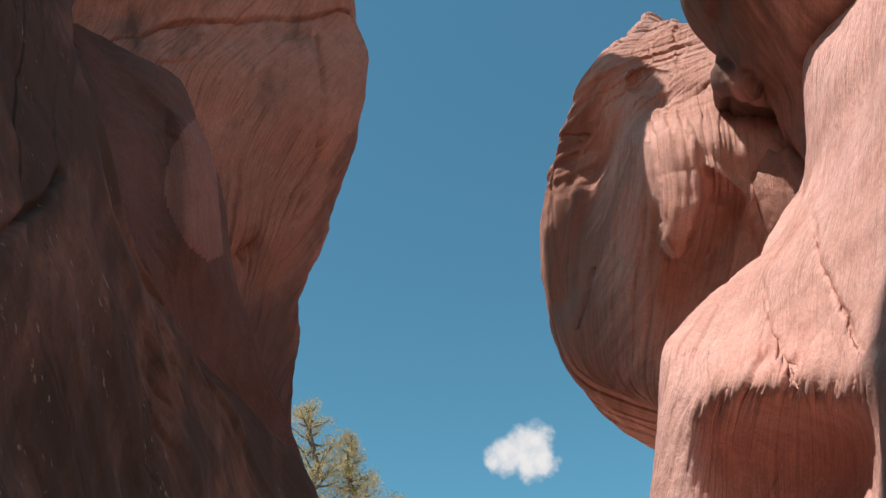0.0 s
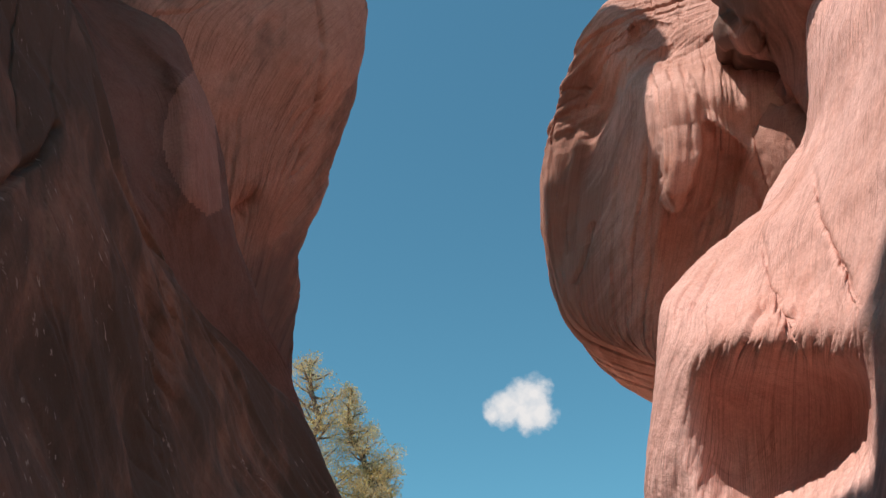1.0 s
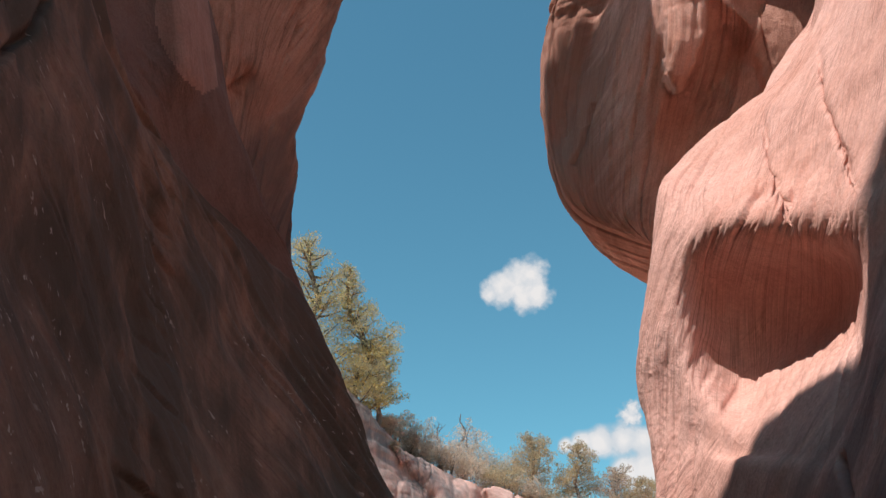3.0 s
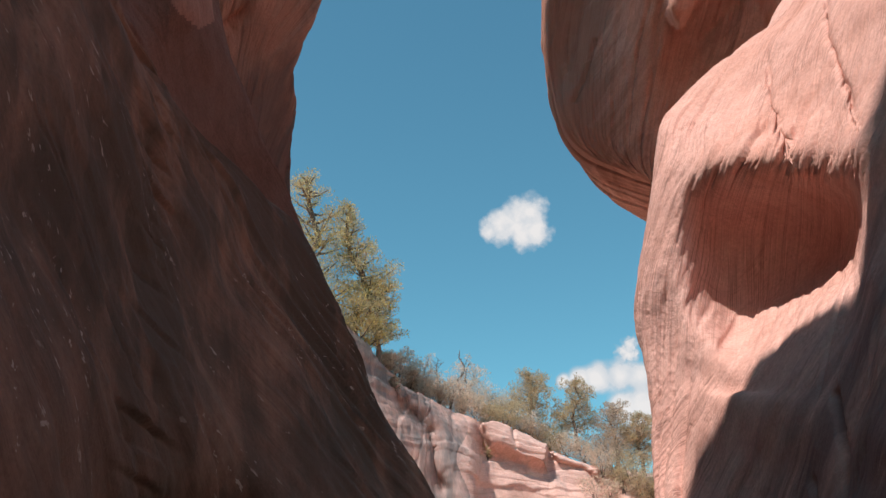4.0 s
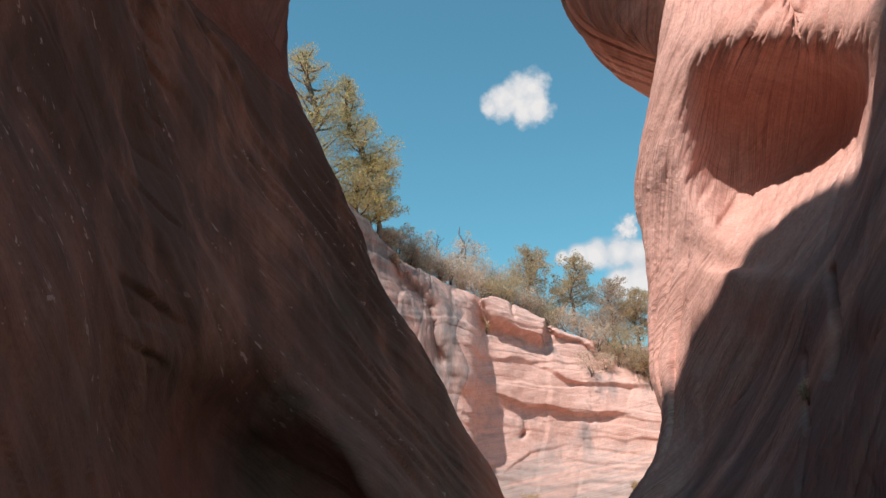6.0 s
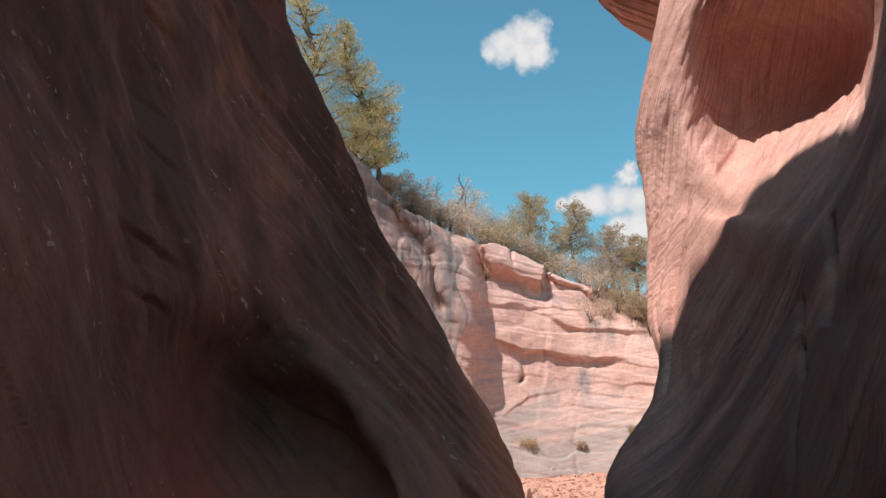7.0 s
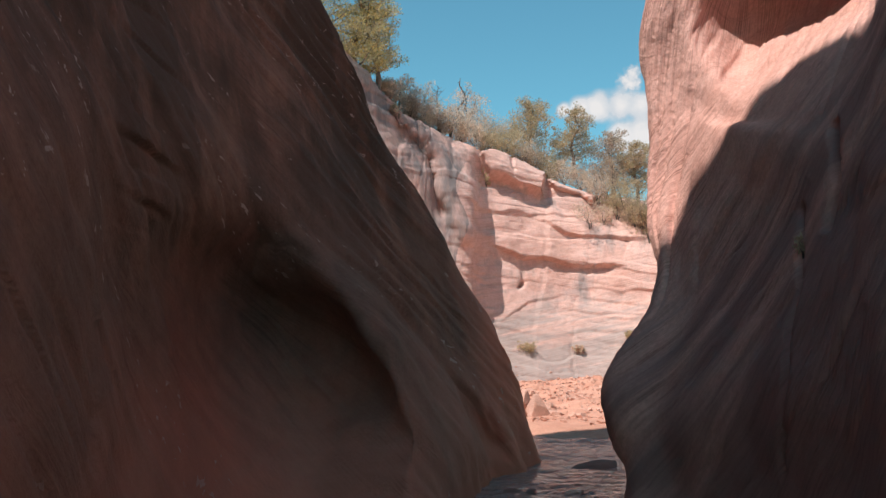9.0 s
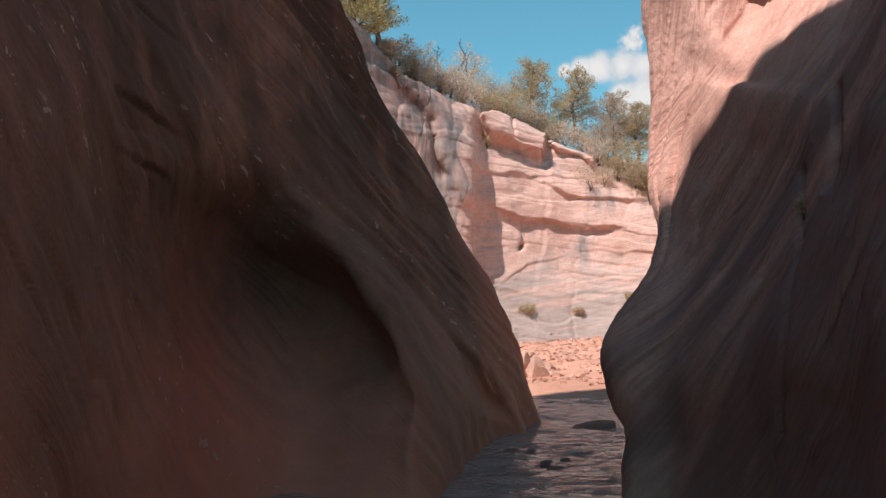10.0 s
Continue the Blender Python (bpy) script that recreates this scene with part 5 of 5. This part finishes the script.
def part(name, bm, material, parent=None, label="", smooth=True):
    me = bpy.data.meshes.new(name)
    bm.to_mesh(me)
    bm.free()
    me.polygons.foreach_set("use_smooth", [smooth] * len(me.polygons))
    me.materials.append(material)
    ob = new(name, me)
    if parent:
        ob.parent = parent
    return tagged(ob, label)


def raw(name, verts, faces, material, parent=None, smooth=False):
    me = bpy.data.meshes.new(name)
    me.from_pydata(verts, [], faces)
    me.polygons.foreach_set("use_smooth", [smooth] * len(faces))
    me.materials.append(material)
    ob = new(name, me)
    if parent:
        ob.parent = parent
    return ob


def tree_of(name):
    me = bpy.data.objects[name].data
    return BVHTree.FromPolygons([v.co for v in me.vertices], [p.vertices for p in me.polygons])


cliff_tree, ground_tree = tree_of("cliff_far"), tree_of("ground")


def floor_at(x, y):
    """The height of the cliff top or the ground under a place."""
    best = -1.0
    for t in (cliff_tree, ground_tree):
        hit = t.ray_cast(Vector((x, y, 80)), Vector((0, 0, -1)))
        if hit[0] is not None:
            best = max(best, hit[0].z)
    return best


def limb(verts, faces, path, radii, sides=6):
    """Adds a tapered, bent limb."""
    base = len(verts)
    for i, (c, r) in enumerate(zip(path, radii)):
        d = (path[min(i + 1, len(path) - 1)] - path[max(i - 1, 0)]).normalized()
        a = d.orthogonal().normalized()
        e = d.cross(a)
        for s in range(sides):
            w_ = 2 * math.pi * s / sides
            verts.append(c + (a * math.cos(w_) + e * math.sin(w_)) * r)
    for i in range(len(path) - 1):
        for s in range(sides):
            p, q = base + i * sides + s, base + i * sides + (s + 1) % sides
            faces.append((p, q, q + sides, p + sides))


# ---------------------------------------------------------------- plants
def leaf_material(name, colours, spread=0.45):
    m = Nodes(name, 0.75)
    geo = m.add("NewGeometry")
    tone = m.ramp(geo.outputs["Random Per Island"], *[(i / (len(colours) - 1), c) for i, c in enumerate(colours)])
    patch = m.noise(m.position(), 1.1, 3)
    tone = m.mix(spread, tone, m.ramp(patch, (0.35, colours[0]), (0.65, colours[-1])))
    m.colour(tone)
    thin, both = m.add("BsdfTranslucent"), m.add("MixShader")
    m.link(tone, thin.inputs[0])
    both.inputs[0].default_value = 0.72
    m.link(m.bsdf.outputs[0], both.inputs[1])
    m.link(thin.outputs[0], both.inputs[2])
    m.link(both.outputs[0], m.tree.nodes["Material Output"].inputs[0])
    return m.mat


pine_leaf = leaf_material("pinyon_needles", ((0.39, 0.365, 0.28), (0.52, 0.45, 0.265), (0.69, 0.50, 0.15)))
juniper_leaf = leaf_material("juniper_scales", ((0.44, 0.35, 0.25), (0.56, 0.44, 0.27), (0.66, 0.51, 0.29)))
grey_leaf = leaf_material("grey_juniper_scales", ((0.48, 0.38, 0.32), (0.60, 0.47, 0.36), (0.68, 0.54, 0.38)))
dry_twig = leaf_material("dry_brush", ((0.62, 0.51, 0.41), (0.74, 0.61, 0.49), (0.82, 0.69, 0.56)))
fresh_leaf = leaf_material("sage_green_leaves", ((0.50, 0.42, 0.28), (0.61, 0.51, 0.33), (0.70, 0.57, 0.38)))
bk = Nodes("grey_bark", 0.9)
bk.colour(bk.mix(bk.noise(bk.position((6, 6, 1)), 5, 5), (0.10, 0.075, 0.06), (0.25, 0.2, 0.17)))
bk.bump(bk.noise(bk.position((8, 8, 1.5)), 6, 4), 0.6, 0.03)
bark = bk.mat


def tufts(clumps, count, size, rng, droop=0.0):
    """Small pointed sprays scattered through clumps of (centre, radius): vertices and triangles."""
    weights = np.array([r ** 2 for _, r in clumps])
    pick = rng.choice(len(clumps), count, p=weights / weights.sum())
    centre = np.array([clumps[i][0] for i in pick])
    radius = np.array([clumps[i][1] for i in pick])
    out = rng.normal(size=(count, 3))
    out /= np.linalg.norm(out, axis=1, keepdims=True)
    at = centre + out * (radius * rng.uniform(0.1, 1.0, count) ** 0.6)[:, None] * (1, 1, 0.9)
    way = 0.6 * out + rng.normal(size=(count, 3)) * 0.5 + (0, 0, 0.6 - droop)
    way /= np.linalg.norm(way, axis=1, keepdims=True)
    side = np.cross(way, rng.normal(size=(count, 3)))
    side /= np.linalg.norm(side, axis=1, keepdims=True) + 1e-9
    long = (size * rng.uniform(0.6, 1.5, count))[:, None]
    wide = long * rng.uniform(0.25, 0.5, count)[:, None]
    v = np.stack([at - way * long * 0.5, at + side * wide * 0.5, at + way * long * 0.6, at - side * wide * 0.5], 1).reshape(-1, 3)
    k = np.arange(count) * 4
    return v.tolist(), np.stack([k, k + 1, k + 2, k + 3], 1).tolist()


def tree(name, at, height, width, leaf, seed, label, count=2600, spray=0.16, slim=0.5, bare=0.12, stems=1, category="tree", lean=(0, 0), many=34, puffy=0.36):
    """A conifer or shrub: stems with limbs, and a crown of sprays in uneven clumps. slim: how pointed the crown is."""
    rng = np.random.RandomState(seed)
    base = new(name)
    base.location = at
    tagged(base, label, category)
    verts, faces, clumps = [], [], []
    for s in range(stems):
        turn = rng.uniform(0, 2 * math.pi)
        tip = Vector((lean[0] * height + (0.3 * width * math.cos(turn) if stems > 1 else 0), lean[1] * height + (0.3 * width * math.sin(turn) if stems > 1 else 0), height * rng.uniform(0.9, 1.0)))
        path = [tip * (i / 7) + Vector((rng.normal() * 0.03 * height, rng.normal() * 0.03 * height, 0)) * (1 if 0 < i < 7 else 0) for i in range(8)]
        path[0].z -= 0.25
        thick = 0.028 * height / math.sqrt(stems)
        limb(verts, faces, path, [thick * (1.25 - 0.155 * i) for i in range(8)], 7)
        limbs = max(9, int(many / stems))
        for j in range(limbs):
            f = bare + (1 - bare) * (j + rng.uniform(0, 1)) / limbs
            i = min(int(f * 7), 6)
            root = path[i].lerp(path[i + 1], f * 7 - i)
            reach = 0.5 * width * ((1 - f) ** slim * (0.45 + 0.55 * min(1, f / 0.3))) * rng.uniform(0.6, 1.2) + 0.05 * width
            turn = j * 2.4 + rng.uniform(-0.6, 0.6)
            rise = rng.uniform(0.2, 0.8) * reach
            end = root + Vector((math.cos(turn) * reach, math.sin(turn) * reach, rise))
            mid = root.lerp(end, 0.5) + Vector((0, 0, -0.08 * reach))
            limb(verts, faces, [root, mid, end], [thick * 0.26, thick * 0.16, thick * 0.05], 5)
            puff = (puffy * reach + 0.06 * width) * rng.uniform(0.7, 1.15)
            for k, g in ((1.0, 0.75), (0.72, 1.0), (0.45, 0.8)):
                clumps.append((np.array(mid.lerp(end, k) if k > 0.5 else root.lerp(mid, k * 1.8)) + rng.normal(size=3) * 0.25 * puff, puff * g))
        clumps.append((np.array(tip), 0.07 * width))
    raw("trunk", verts, faces, bark, base, True)
    if leaf:
        v, f = tufts(clumps, count, spray, rng)
        raw("crown", v, f, leaf, base)
    return base


tree("pinyon_pine", (-5.85, 42.60, 13.07), 12.04, 4.6, pine_leaf, 3, "tall sparse olive and yellow pinyon pine beside the rock fin", count=24000, slim=0.45, spray=0.1, many=64, puffy=0.34, lean=(-0.11, 0))
tree("pinyon_pine", (-3.73, 42.84, 14.55), 8.68, 4.2, pine_leaf, 8, "pointed yellow-green pinyon pine on the canyon rim", count=22000, slim=0.9, spray=0.1, many=60, puffy=0.3, bare=0.08, lean=(-0.13, 0))
tree("pinyon_pine", (-3.23, 43.08, 14.62), 4.46, 2.5, pine_leaf, 12, "small bushy pinyon pine leaning over the rim", count=9000, slim=0.35, spray=0.1, many=44, puffy=0.28, bare=0.2, lean=(-0.03, 0))
tree("juniper_tree", (4.82, 50.64, 13.05), 3.63, 2.42, juniper_leaf, 21, "round olive juniper tree on the cliff top", count=8000, slim=0.35, spray=0.095, many=46, puffy=0.3, bare=0.25)
tree("juniper_tree", (7.37, 50.33, 12.2), 3.82, 2.48, juniper_leaf, 25, "ragged olive juniper tree on the cliff top", count=8000, slim=0.5, spray=0.095, many=46, puffy=0.3, bare=0.2)
tree("juniper_tree", (9.34, 50, 10.72), 3.97, 2.52, grey_leaf, 29, "spreading grey-green juniper tree on the cliff top", count=8000, slim=0.4, spray=0.095, many=46, puffy=0.3, bare=0.2)
tree("juniper_tree", (10.68, 49.74, 10.52), 3.31, 2.13, juniper_leaf, 31, "dense olive juniper tree beside the canyon wall", count=8000, slim=0.4, spray=0.095, many=46, puffy=0.3)
tree("dry_shrub", (-1.37, 45.48, 13.31), 2.89, 2.12, dry_twig, 41, "tall dry brown shrub on the cliff rim", count=4500, slim=0.6, spray=0.09, stems=4, category='shrub')
tree("dry_shrub", (0.99, 48.99, 13.60), 3.04, 2.65, dry_twig, 44, "conical dry brown shrub on the cliff rim", count=4500, slim=0.8, spray=0.09, stems=3, category='shrub')
tree("dead_tree", (-0.29, 47.00, 13.71), 2.44, 1.33, None, 47, "bare grey dead tree on the cliff rim", slim=0.3)
tree("dead_tree", (0.89, 48.99, 14.07), 3.21, 0.44, None, 48, "thin bare dead trunk on the cliff rim", slim=0.3)
for x, y, h, w, leaf, seed in (
        (-2.32, 44.54, 1.57, 1.37, dry_twig, 70),
        (-0.70, 46.99, 1.50, 1.74, dry_twig, 71),
        (0.27, 47.00, 1.65, 1.74, dry_twig, 72),
        (2.23, 49.18, 1.96, 2.21, dry_twig, 73),
        (2.93, 49.74, 1.93, 1.80, fresh_leaf, 74),
        (3.68, 49.41, 1.89, 1.93, fresh_leaf, 75),
        (5.53, 50.73, 2.05, 1.86, fresh_leaf, 76),
        (6.3, 50.64, 1.87, 1.46, fresh_leaf, 77),
        (8.16, 50.38, 2.03, 2.00, grey_leaf, 78),
        (8.76, 48.54, 2.11, 1.74, grey_leaf, 79),
        (9.61, 47.51, 1.90, 1.90, fresh_leaf, 80),
        (10.13, 46.54, 1.71, 1.55, fresh_leaf, 81),
        (1.59, 46.82, 1.39, 1.50, dry_twig, 82),
        (4.28, 49.14, 1.32, 1.61, dry_twig, 83),
        (6.55, 48.89, 1.48, 1.61, dry_twig, 84),
):
    tree("rim_shrub", (x, y, floor_at(x, y) - 0.05), h, w, leaf, seed, "low scrubby shrub on the cliff top", 1900, 0.095, 0.35, 0.05, 6, "shrub")
for x, y, h, w, leaf, seed in (
        (8.17, 47.79, 1.53, 1.39, dry_twig, 85),
        (-2.93, 43.90, 0.85, 1.08, dry_twig, 86),
        (-1.72, 44.97, 1.01, 1.11, grey_leaf, 87),
        (-2.66, 44.12, 1.07, 1.20, dry_twig, 88),
        (-1.08, 45.49, 1.08, 1.40, dry_twig, 89),
        (0.87, 47.49, 1.27, 1.58, dry_twig, 90),
        (2.43, 47.36, 1.20, 1.34, fresh_leaf, 91),
        (3.26, 48.46, 1.26, 1.57, fresh_leaf, 92),
        (4.91, 49.37, 1.06, 1.62, grey_leaf, 93),
        (5.79, 49.74, 1.20, 1.44, fresh_leaf, 94),
        (7.47, 49.05, 1.31, 1.62, dry_twig, 95),
        (9.12, 47.33, 1.36, 1.70, fresh_leaf, 96),
        (9.88, 46.69, 1.24, 1.56, grey_leaf, 97),
        (10.46, 46.08, 1.84, 1.54, juniper_leaf, 98),
        (-0.23, 46.50, 1.13, 1.15, grey_leaf, 99),
):
    tree("rim_shrub", (x, y, floor_at(x, y) - 0.05), h, w, leaf, seed, "low scrubby shrub on the cliff top", 1900, 0.095, 0.35, 0.05, 6, "shrub")
for x, y, z, h, w, leaf, seed in (
        (8.45, 52.32, 9.49, 1.15, 1.83, dry_twig, 120),
        (9.24, 52.19, 9.64, 0.98, 0.98, dry_twig, 121),
        (4.52, 48.79, 2.26, 0.3, 0.8, fresh_leaf, 122),
        (9.65, 47.02, 2.87, 0.4, 0.55, fresh_leaf, 123),
        (2.38, 49.94, 11.40, 1.17, 0.49, fresh_leaf, 124),
        (7.17, 48.47, 2.27, 0.2, 0.5, dry_twig, 125),
        (-1.78, 32.95, 10.61, 0.63, 0.49, grey_leaf, 126),
):
    hit = cliff_tree.ray_cast(Vector((0, 0, 1.6)), (Vector((x, y, z)) - Vector((0, 0, 1.6))).normalized())[0]
    tree("ledge_shrub", hit if hit else (x, y, z), h, w, leaf, seed, "small shrub growing from a cliff ledge", 900, 0.09, 0.3, 0.05, 4, "shrub")

right_tree = tree_of("wall_right")
hit = right_tree.ray_cast(Vector((0, 0, 1.6)), Vector((0.3655, 0.9243, 0.1098)))[0]
tree("crack_weed", hit, 0.16, 0.14, fresh_leaf, 140, "tiny yellow-green weed rooted in a crack of the wall", 260, 0.025, 0.3, 0.05, 4, "weed")

# ---------------------------------------------------------------- stones
def boulder_mesh(name, seed, flat=0.7, rough=0.35):
    """An angular weathered block: a ball cut by planes and roughened."""
    rng = np.random.RandomState(seed)
    bm = bmesh.new()
    bmesh.ops.create_icosphere(bm, subdivisions=4, radius=1.0)
    p = np.array([v.co for v in bm.verts])
    for _ in range(18):
        n = rng.normal(size=3)
        n /= np.linalg.norm(n)
        d = p @ n - rng.uniform(0.4, 0.7)
        p = p - np.clip(d, 0, None)[:, None] * n
    p = p * (1 + 0.10 * rough * fbm(p * 2.0 + seed * 3.1, 4))[:, None] + 0.03 * plates(p, (0.2, 0.1, 1), 0.3, 0.2, 0.3)[:, None] * p
    p[:, 2] *= flat
    for v, q in zip(bm.verts, p):
        v.co = q
    me = bpy.data.meshes.new(name)
    bm.to_mesh(me)
    bm.free()
    return me


wet = sandstone("wet_dark_stone", (0.34, 0.21, 0.17), (0.22, 0.13, 0.105), (0, 0, 0), streak=0.3)
rubble_stone = sandstone("orange_rubble_stone", (0.70, 0.41, 0.32), (0.58, 0.29, 0.2), (10, 0, 0), streak=0.3)
rubble_meshes, wet_meshes = [boulder_mesh("boulder", 20 + i, 0.75) for i in range(8)], [boulder_mesh("stone", 60 + i, 0.4) for i in range(4)]
for me in rubble_meshes:
    me.materials.append(rubble_stone)
for me in wet_meshes:
    me.materials.append(wet)


def put_stone(me, name, x, y, z, size, turn, label, group, stretch=(1, 1, 1)):
    ob = new(name, me)
    ob.matrix_world = Matrix.LocRotScale((x, y, z), Euler((0.15 * math.sin(turn * 3), 0.15 * math.cos(turn * 5), turn)), [size * s for s in stretch])
    return tagged(ob, label, "boulder", group)


rng = np.random.RandomState(5)
for i in range(190):
    y = 24.5 + 19 * rng.rand() ** 0.8
    x = y * 0.135 + (rng.rand() - 0.45) * (2.2 + 0.12 * y)
    size = rng.uniform(0.05, 0.17) * (1.9 if i % 9 == 0 else 1)
    put_stone(rubble_meshes[i % 8], "boulder", x, y, floor_at(x, y) + size * 0.1, size, rng.uniform(0, 6), "angular orange sandstone block in the rubble bank", "rubble under the cliff")
for k, (x, y, z, size, turn, stretch) in enumerate(((2.5, 24.4, 0.35, 0.62, 0.4, (0.8, 0.9, 1.15)), (2.95, 24.9, 0.25, 0.42, 2.1, (1.1, 0.8, 0.9)), (2.1, 24.9, 0.5, 0.6, 3.3, (0.9, 0.9, 1.1)))):
    put_stone(rubble_meshes[(5, 1, 6)[k]], "boulder", x, y, z, size, turn, "large fractured sandstone block at the stream bend", "rubble under the cliff", stretch)
for x, y, size, turn in ((2.51, 14.80, 0.55, 3.8), (0.88, 11.91, 0.28, 1.5), (1.23, 11.00, 0.2, 1.5), (1.28, 10.45, 0.16, 3.8), (1.15, 12.08, 0.16, 1.5), (1.49, 11.33, 0.13, 4.6), (0.87, 10.04, 0.18, 0.8), (1.80, 12.50, 0.15, 3.8), ):
    put_stone(wet_meshes[int(turn) % 4], "stone", x, y, 0.0, size, turn, "dark wet stone breaking the stream surface", "stones in the stream", (1.3, 0.8, 0.5))

rng = np.random.RandomState(9)
verts, faces = [], []
for i in range(1500):
    y = 22.5 + 21.5 * rng.rand() ** 0.9
    x = y * 0.135 + (rng.rand() - 0.45) * (2.4 + 0.13 * y)
    r = rng.uniform(0.012, 0.065)
    corner = rng.normal(size=(8, 3)) * 0.32 + [(sx, sy, sz) for sz in (-0.7, 0.6) for sx, sy in ((-1, -1), (1, -1), (1, 1), (-1, 1))]
    k = len(verts)
    verts += (corner * r + (x, y, floor_at(x, y) + r * 0.4)).tolist()
    faces += [[k + j for j in f] for f in ((4, 5, 6, 7), (0, 1, 5, 4), (1, 2, 6, 5), (2, 3, 7, 6), (3, 0, 4, 7))]
tagged(raw("gravel", verts, faces, rubble_stone), "loose broken sandstone chips scattered on the silt bank", "gravel", kind="stuff")

# ---------------------------------------------------------------- clouds
def cloud(name, centre, width, height, lobes, label, thin=0.0):
    """A far fair-weather cloud: a soft sheet of vapour square to the view from the canyon, its rim frayed by noise."""
    m = Nodes(name + "_vapour", 1.0)
    tc = m.add("TexCoord")
    at = tc.outputs["Object"]
    body = None
    for x, y, r in lobes:
        d = m.add("VectorMath", operation="DISTANCE")
        m.link(at, d.inputs[0])
        d.inputs[1].default_value = (x * width, y * width, 0)
        near = m.math("SUBTRACT", 1.0, m.math("DIVIDE", d.outputs["Value"], r * width))
        if body is None:
            body = near
        else:
            joined = m.add("Math", operation="SMOOTH_MAX")
            m.link(body, joined.inputs[0])
            m.link(near, joined.inputs[1])
            joined.inputs[2].default_value = 0.35
            body = joined.outputs[0]
    fray = m.noise(at, 6.0 / width, 4, 0.5, 0.1)
    dens = m.math("ADD", body, m.math("MULTIPLY", m.math("SUBTRACT", fray, 0.5 + thin), 1.1))
    alpha = m.ramp(dens, (0.0, (0.0,)), (0.22, (0.45,)), (0.45, (0.96,)))
    tone = m.ramp(m.math("ADD", m.math("MULTIPLY", dens, 0.5), m.math("MULTIPLY", m.noise(at, 5.0 / width, 5), 0.6)), (0.3, (0.50, 0.58, 0.66)), (0.75, (0.86, 0.83, 0.82)))
    glow, clear, mixed = m.add("Emission"), m.add("BsdfTransparent"), m.add("MixShader")
    m.link(tone, glow.inputs[0])
    glow.inputs[1].default_value = 0.92
    m.link(alpha, mixed.inputs[0])
    m.link(clear.outputs[0], mixed.inputs[1])
    m.link(glow.outputs[0], mixed.inputs[2])
    m.link(mixed.outputs[0], m.tree.nodes["Material Output"].inputs[0])
    bm = bmesh.new()
    bmesh.ops.create_grid(bm, x_segments=8, y_segments=6, size=0.5)
    for v in bm.verts:
        v.co.x, v.co.y = v.co.x * width * 1.5, v.co.y * height * 1.6
    ob = part(name, bm, m.mat)
    ob.matrix_world = look(centre, (0, 0, 1.6)) @ pose(0, 0, 0, 0, 180, 0)
    ob.visible_shadow = False
    return tagged(ob, label, "cloud", kind="structure")


cloud("cloud", (117.06, 1348.54, 647.92), 138.6, 115.5, ((-0.18, -0.04, 0.24), (0.02, 0.04, 0.3), (0.16, 0.12, 0.26), (0.22, -0.1, 0.22), (0.08, -0.16, 0.2), (-0.3, -0.08, 0.14)), "small white fair-weather cloud in a blue sky")
cloud("cloud", (276.04, 1423.39, 385.99), 240.2, 138.6, ((-0.24, 0.1, 0.10), (-0.12, 0.11, 0.13), (0.02, 0.1, 0.14), (0.15, 0.09, 0.14), (0.04, -0.1, 0.14), (0.17, -0.1, 0.22), (-0.35, 0.1, 0.06)), "low white cumulus cloud behind the juniper trees")
cloud("cloud_wisp", (293.06, 1402.59, 445.30), 55.4, 55.4, ((0.0, 0.0, 0.45), (0.1, 0.25, 0.3)), "thin wisp of cloud", 0.12)
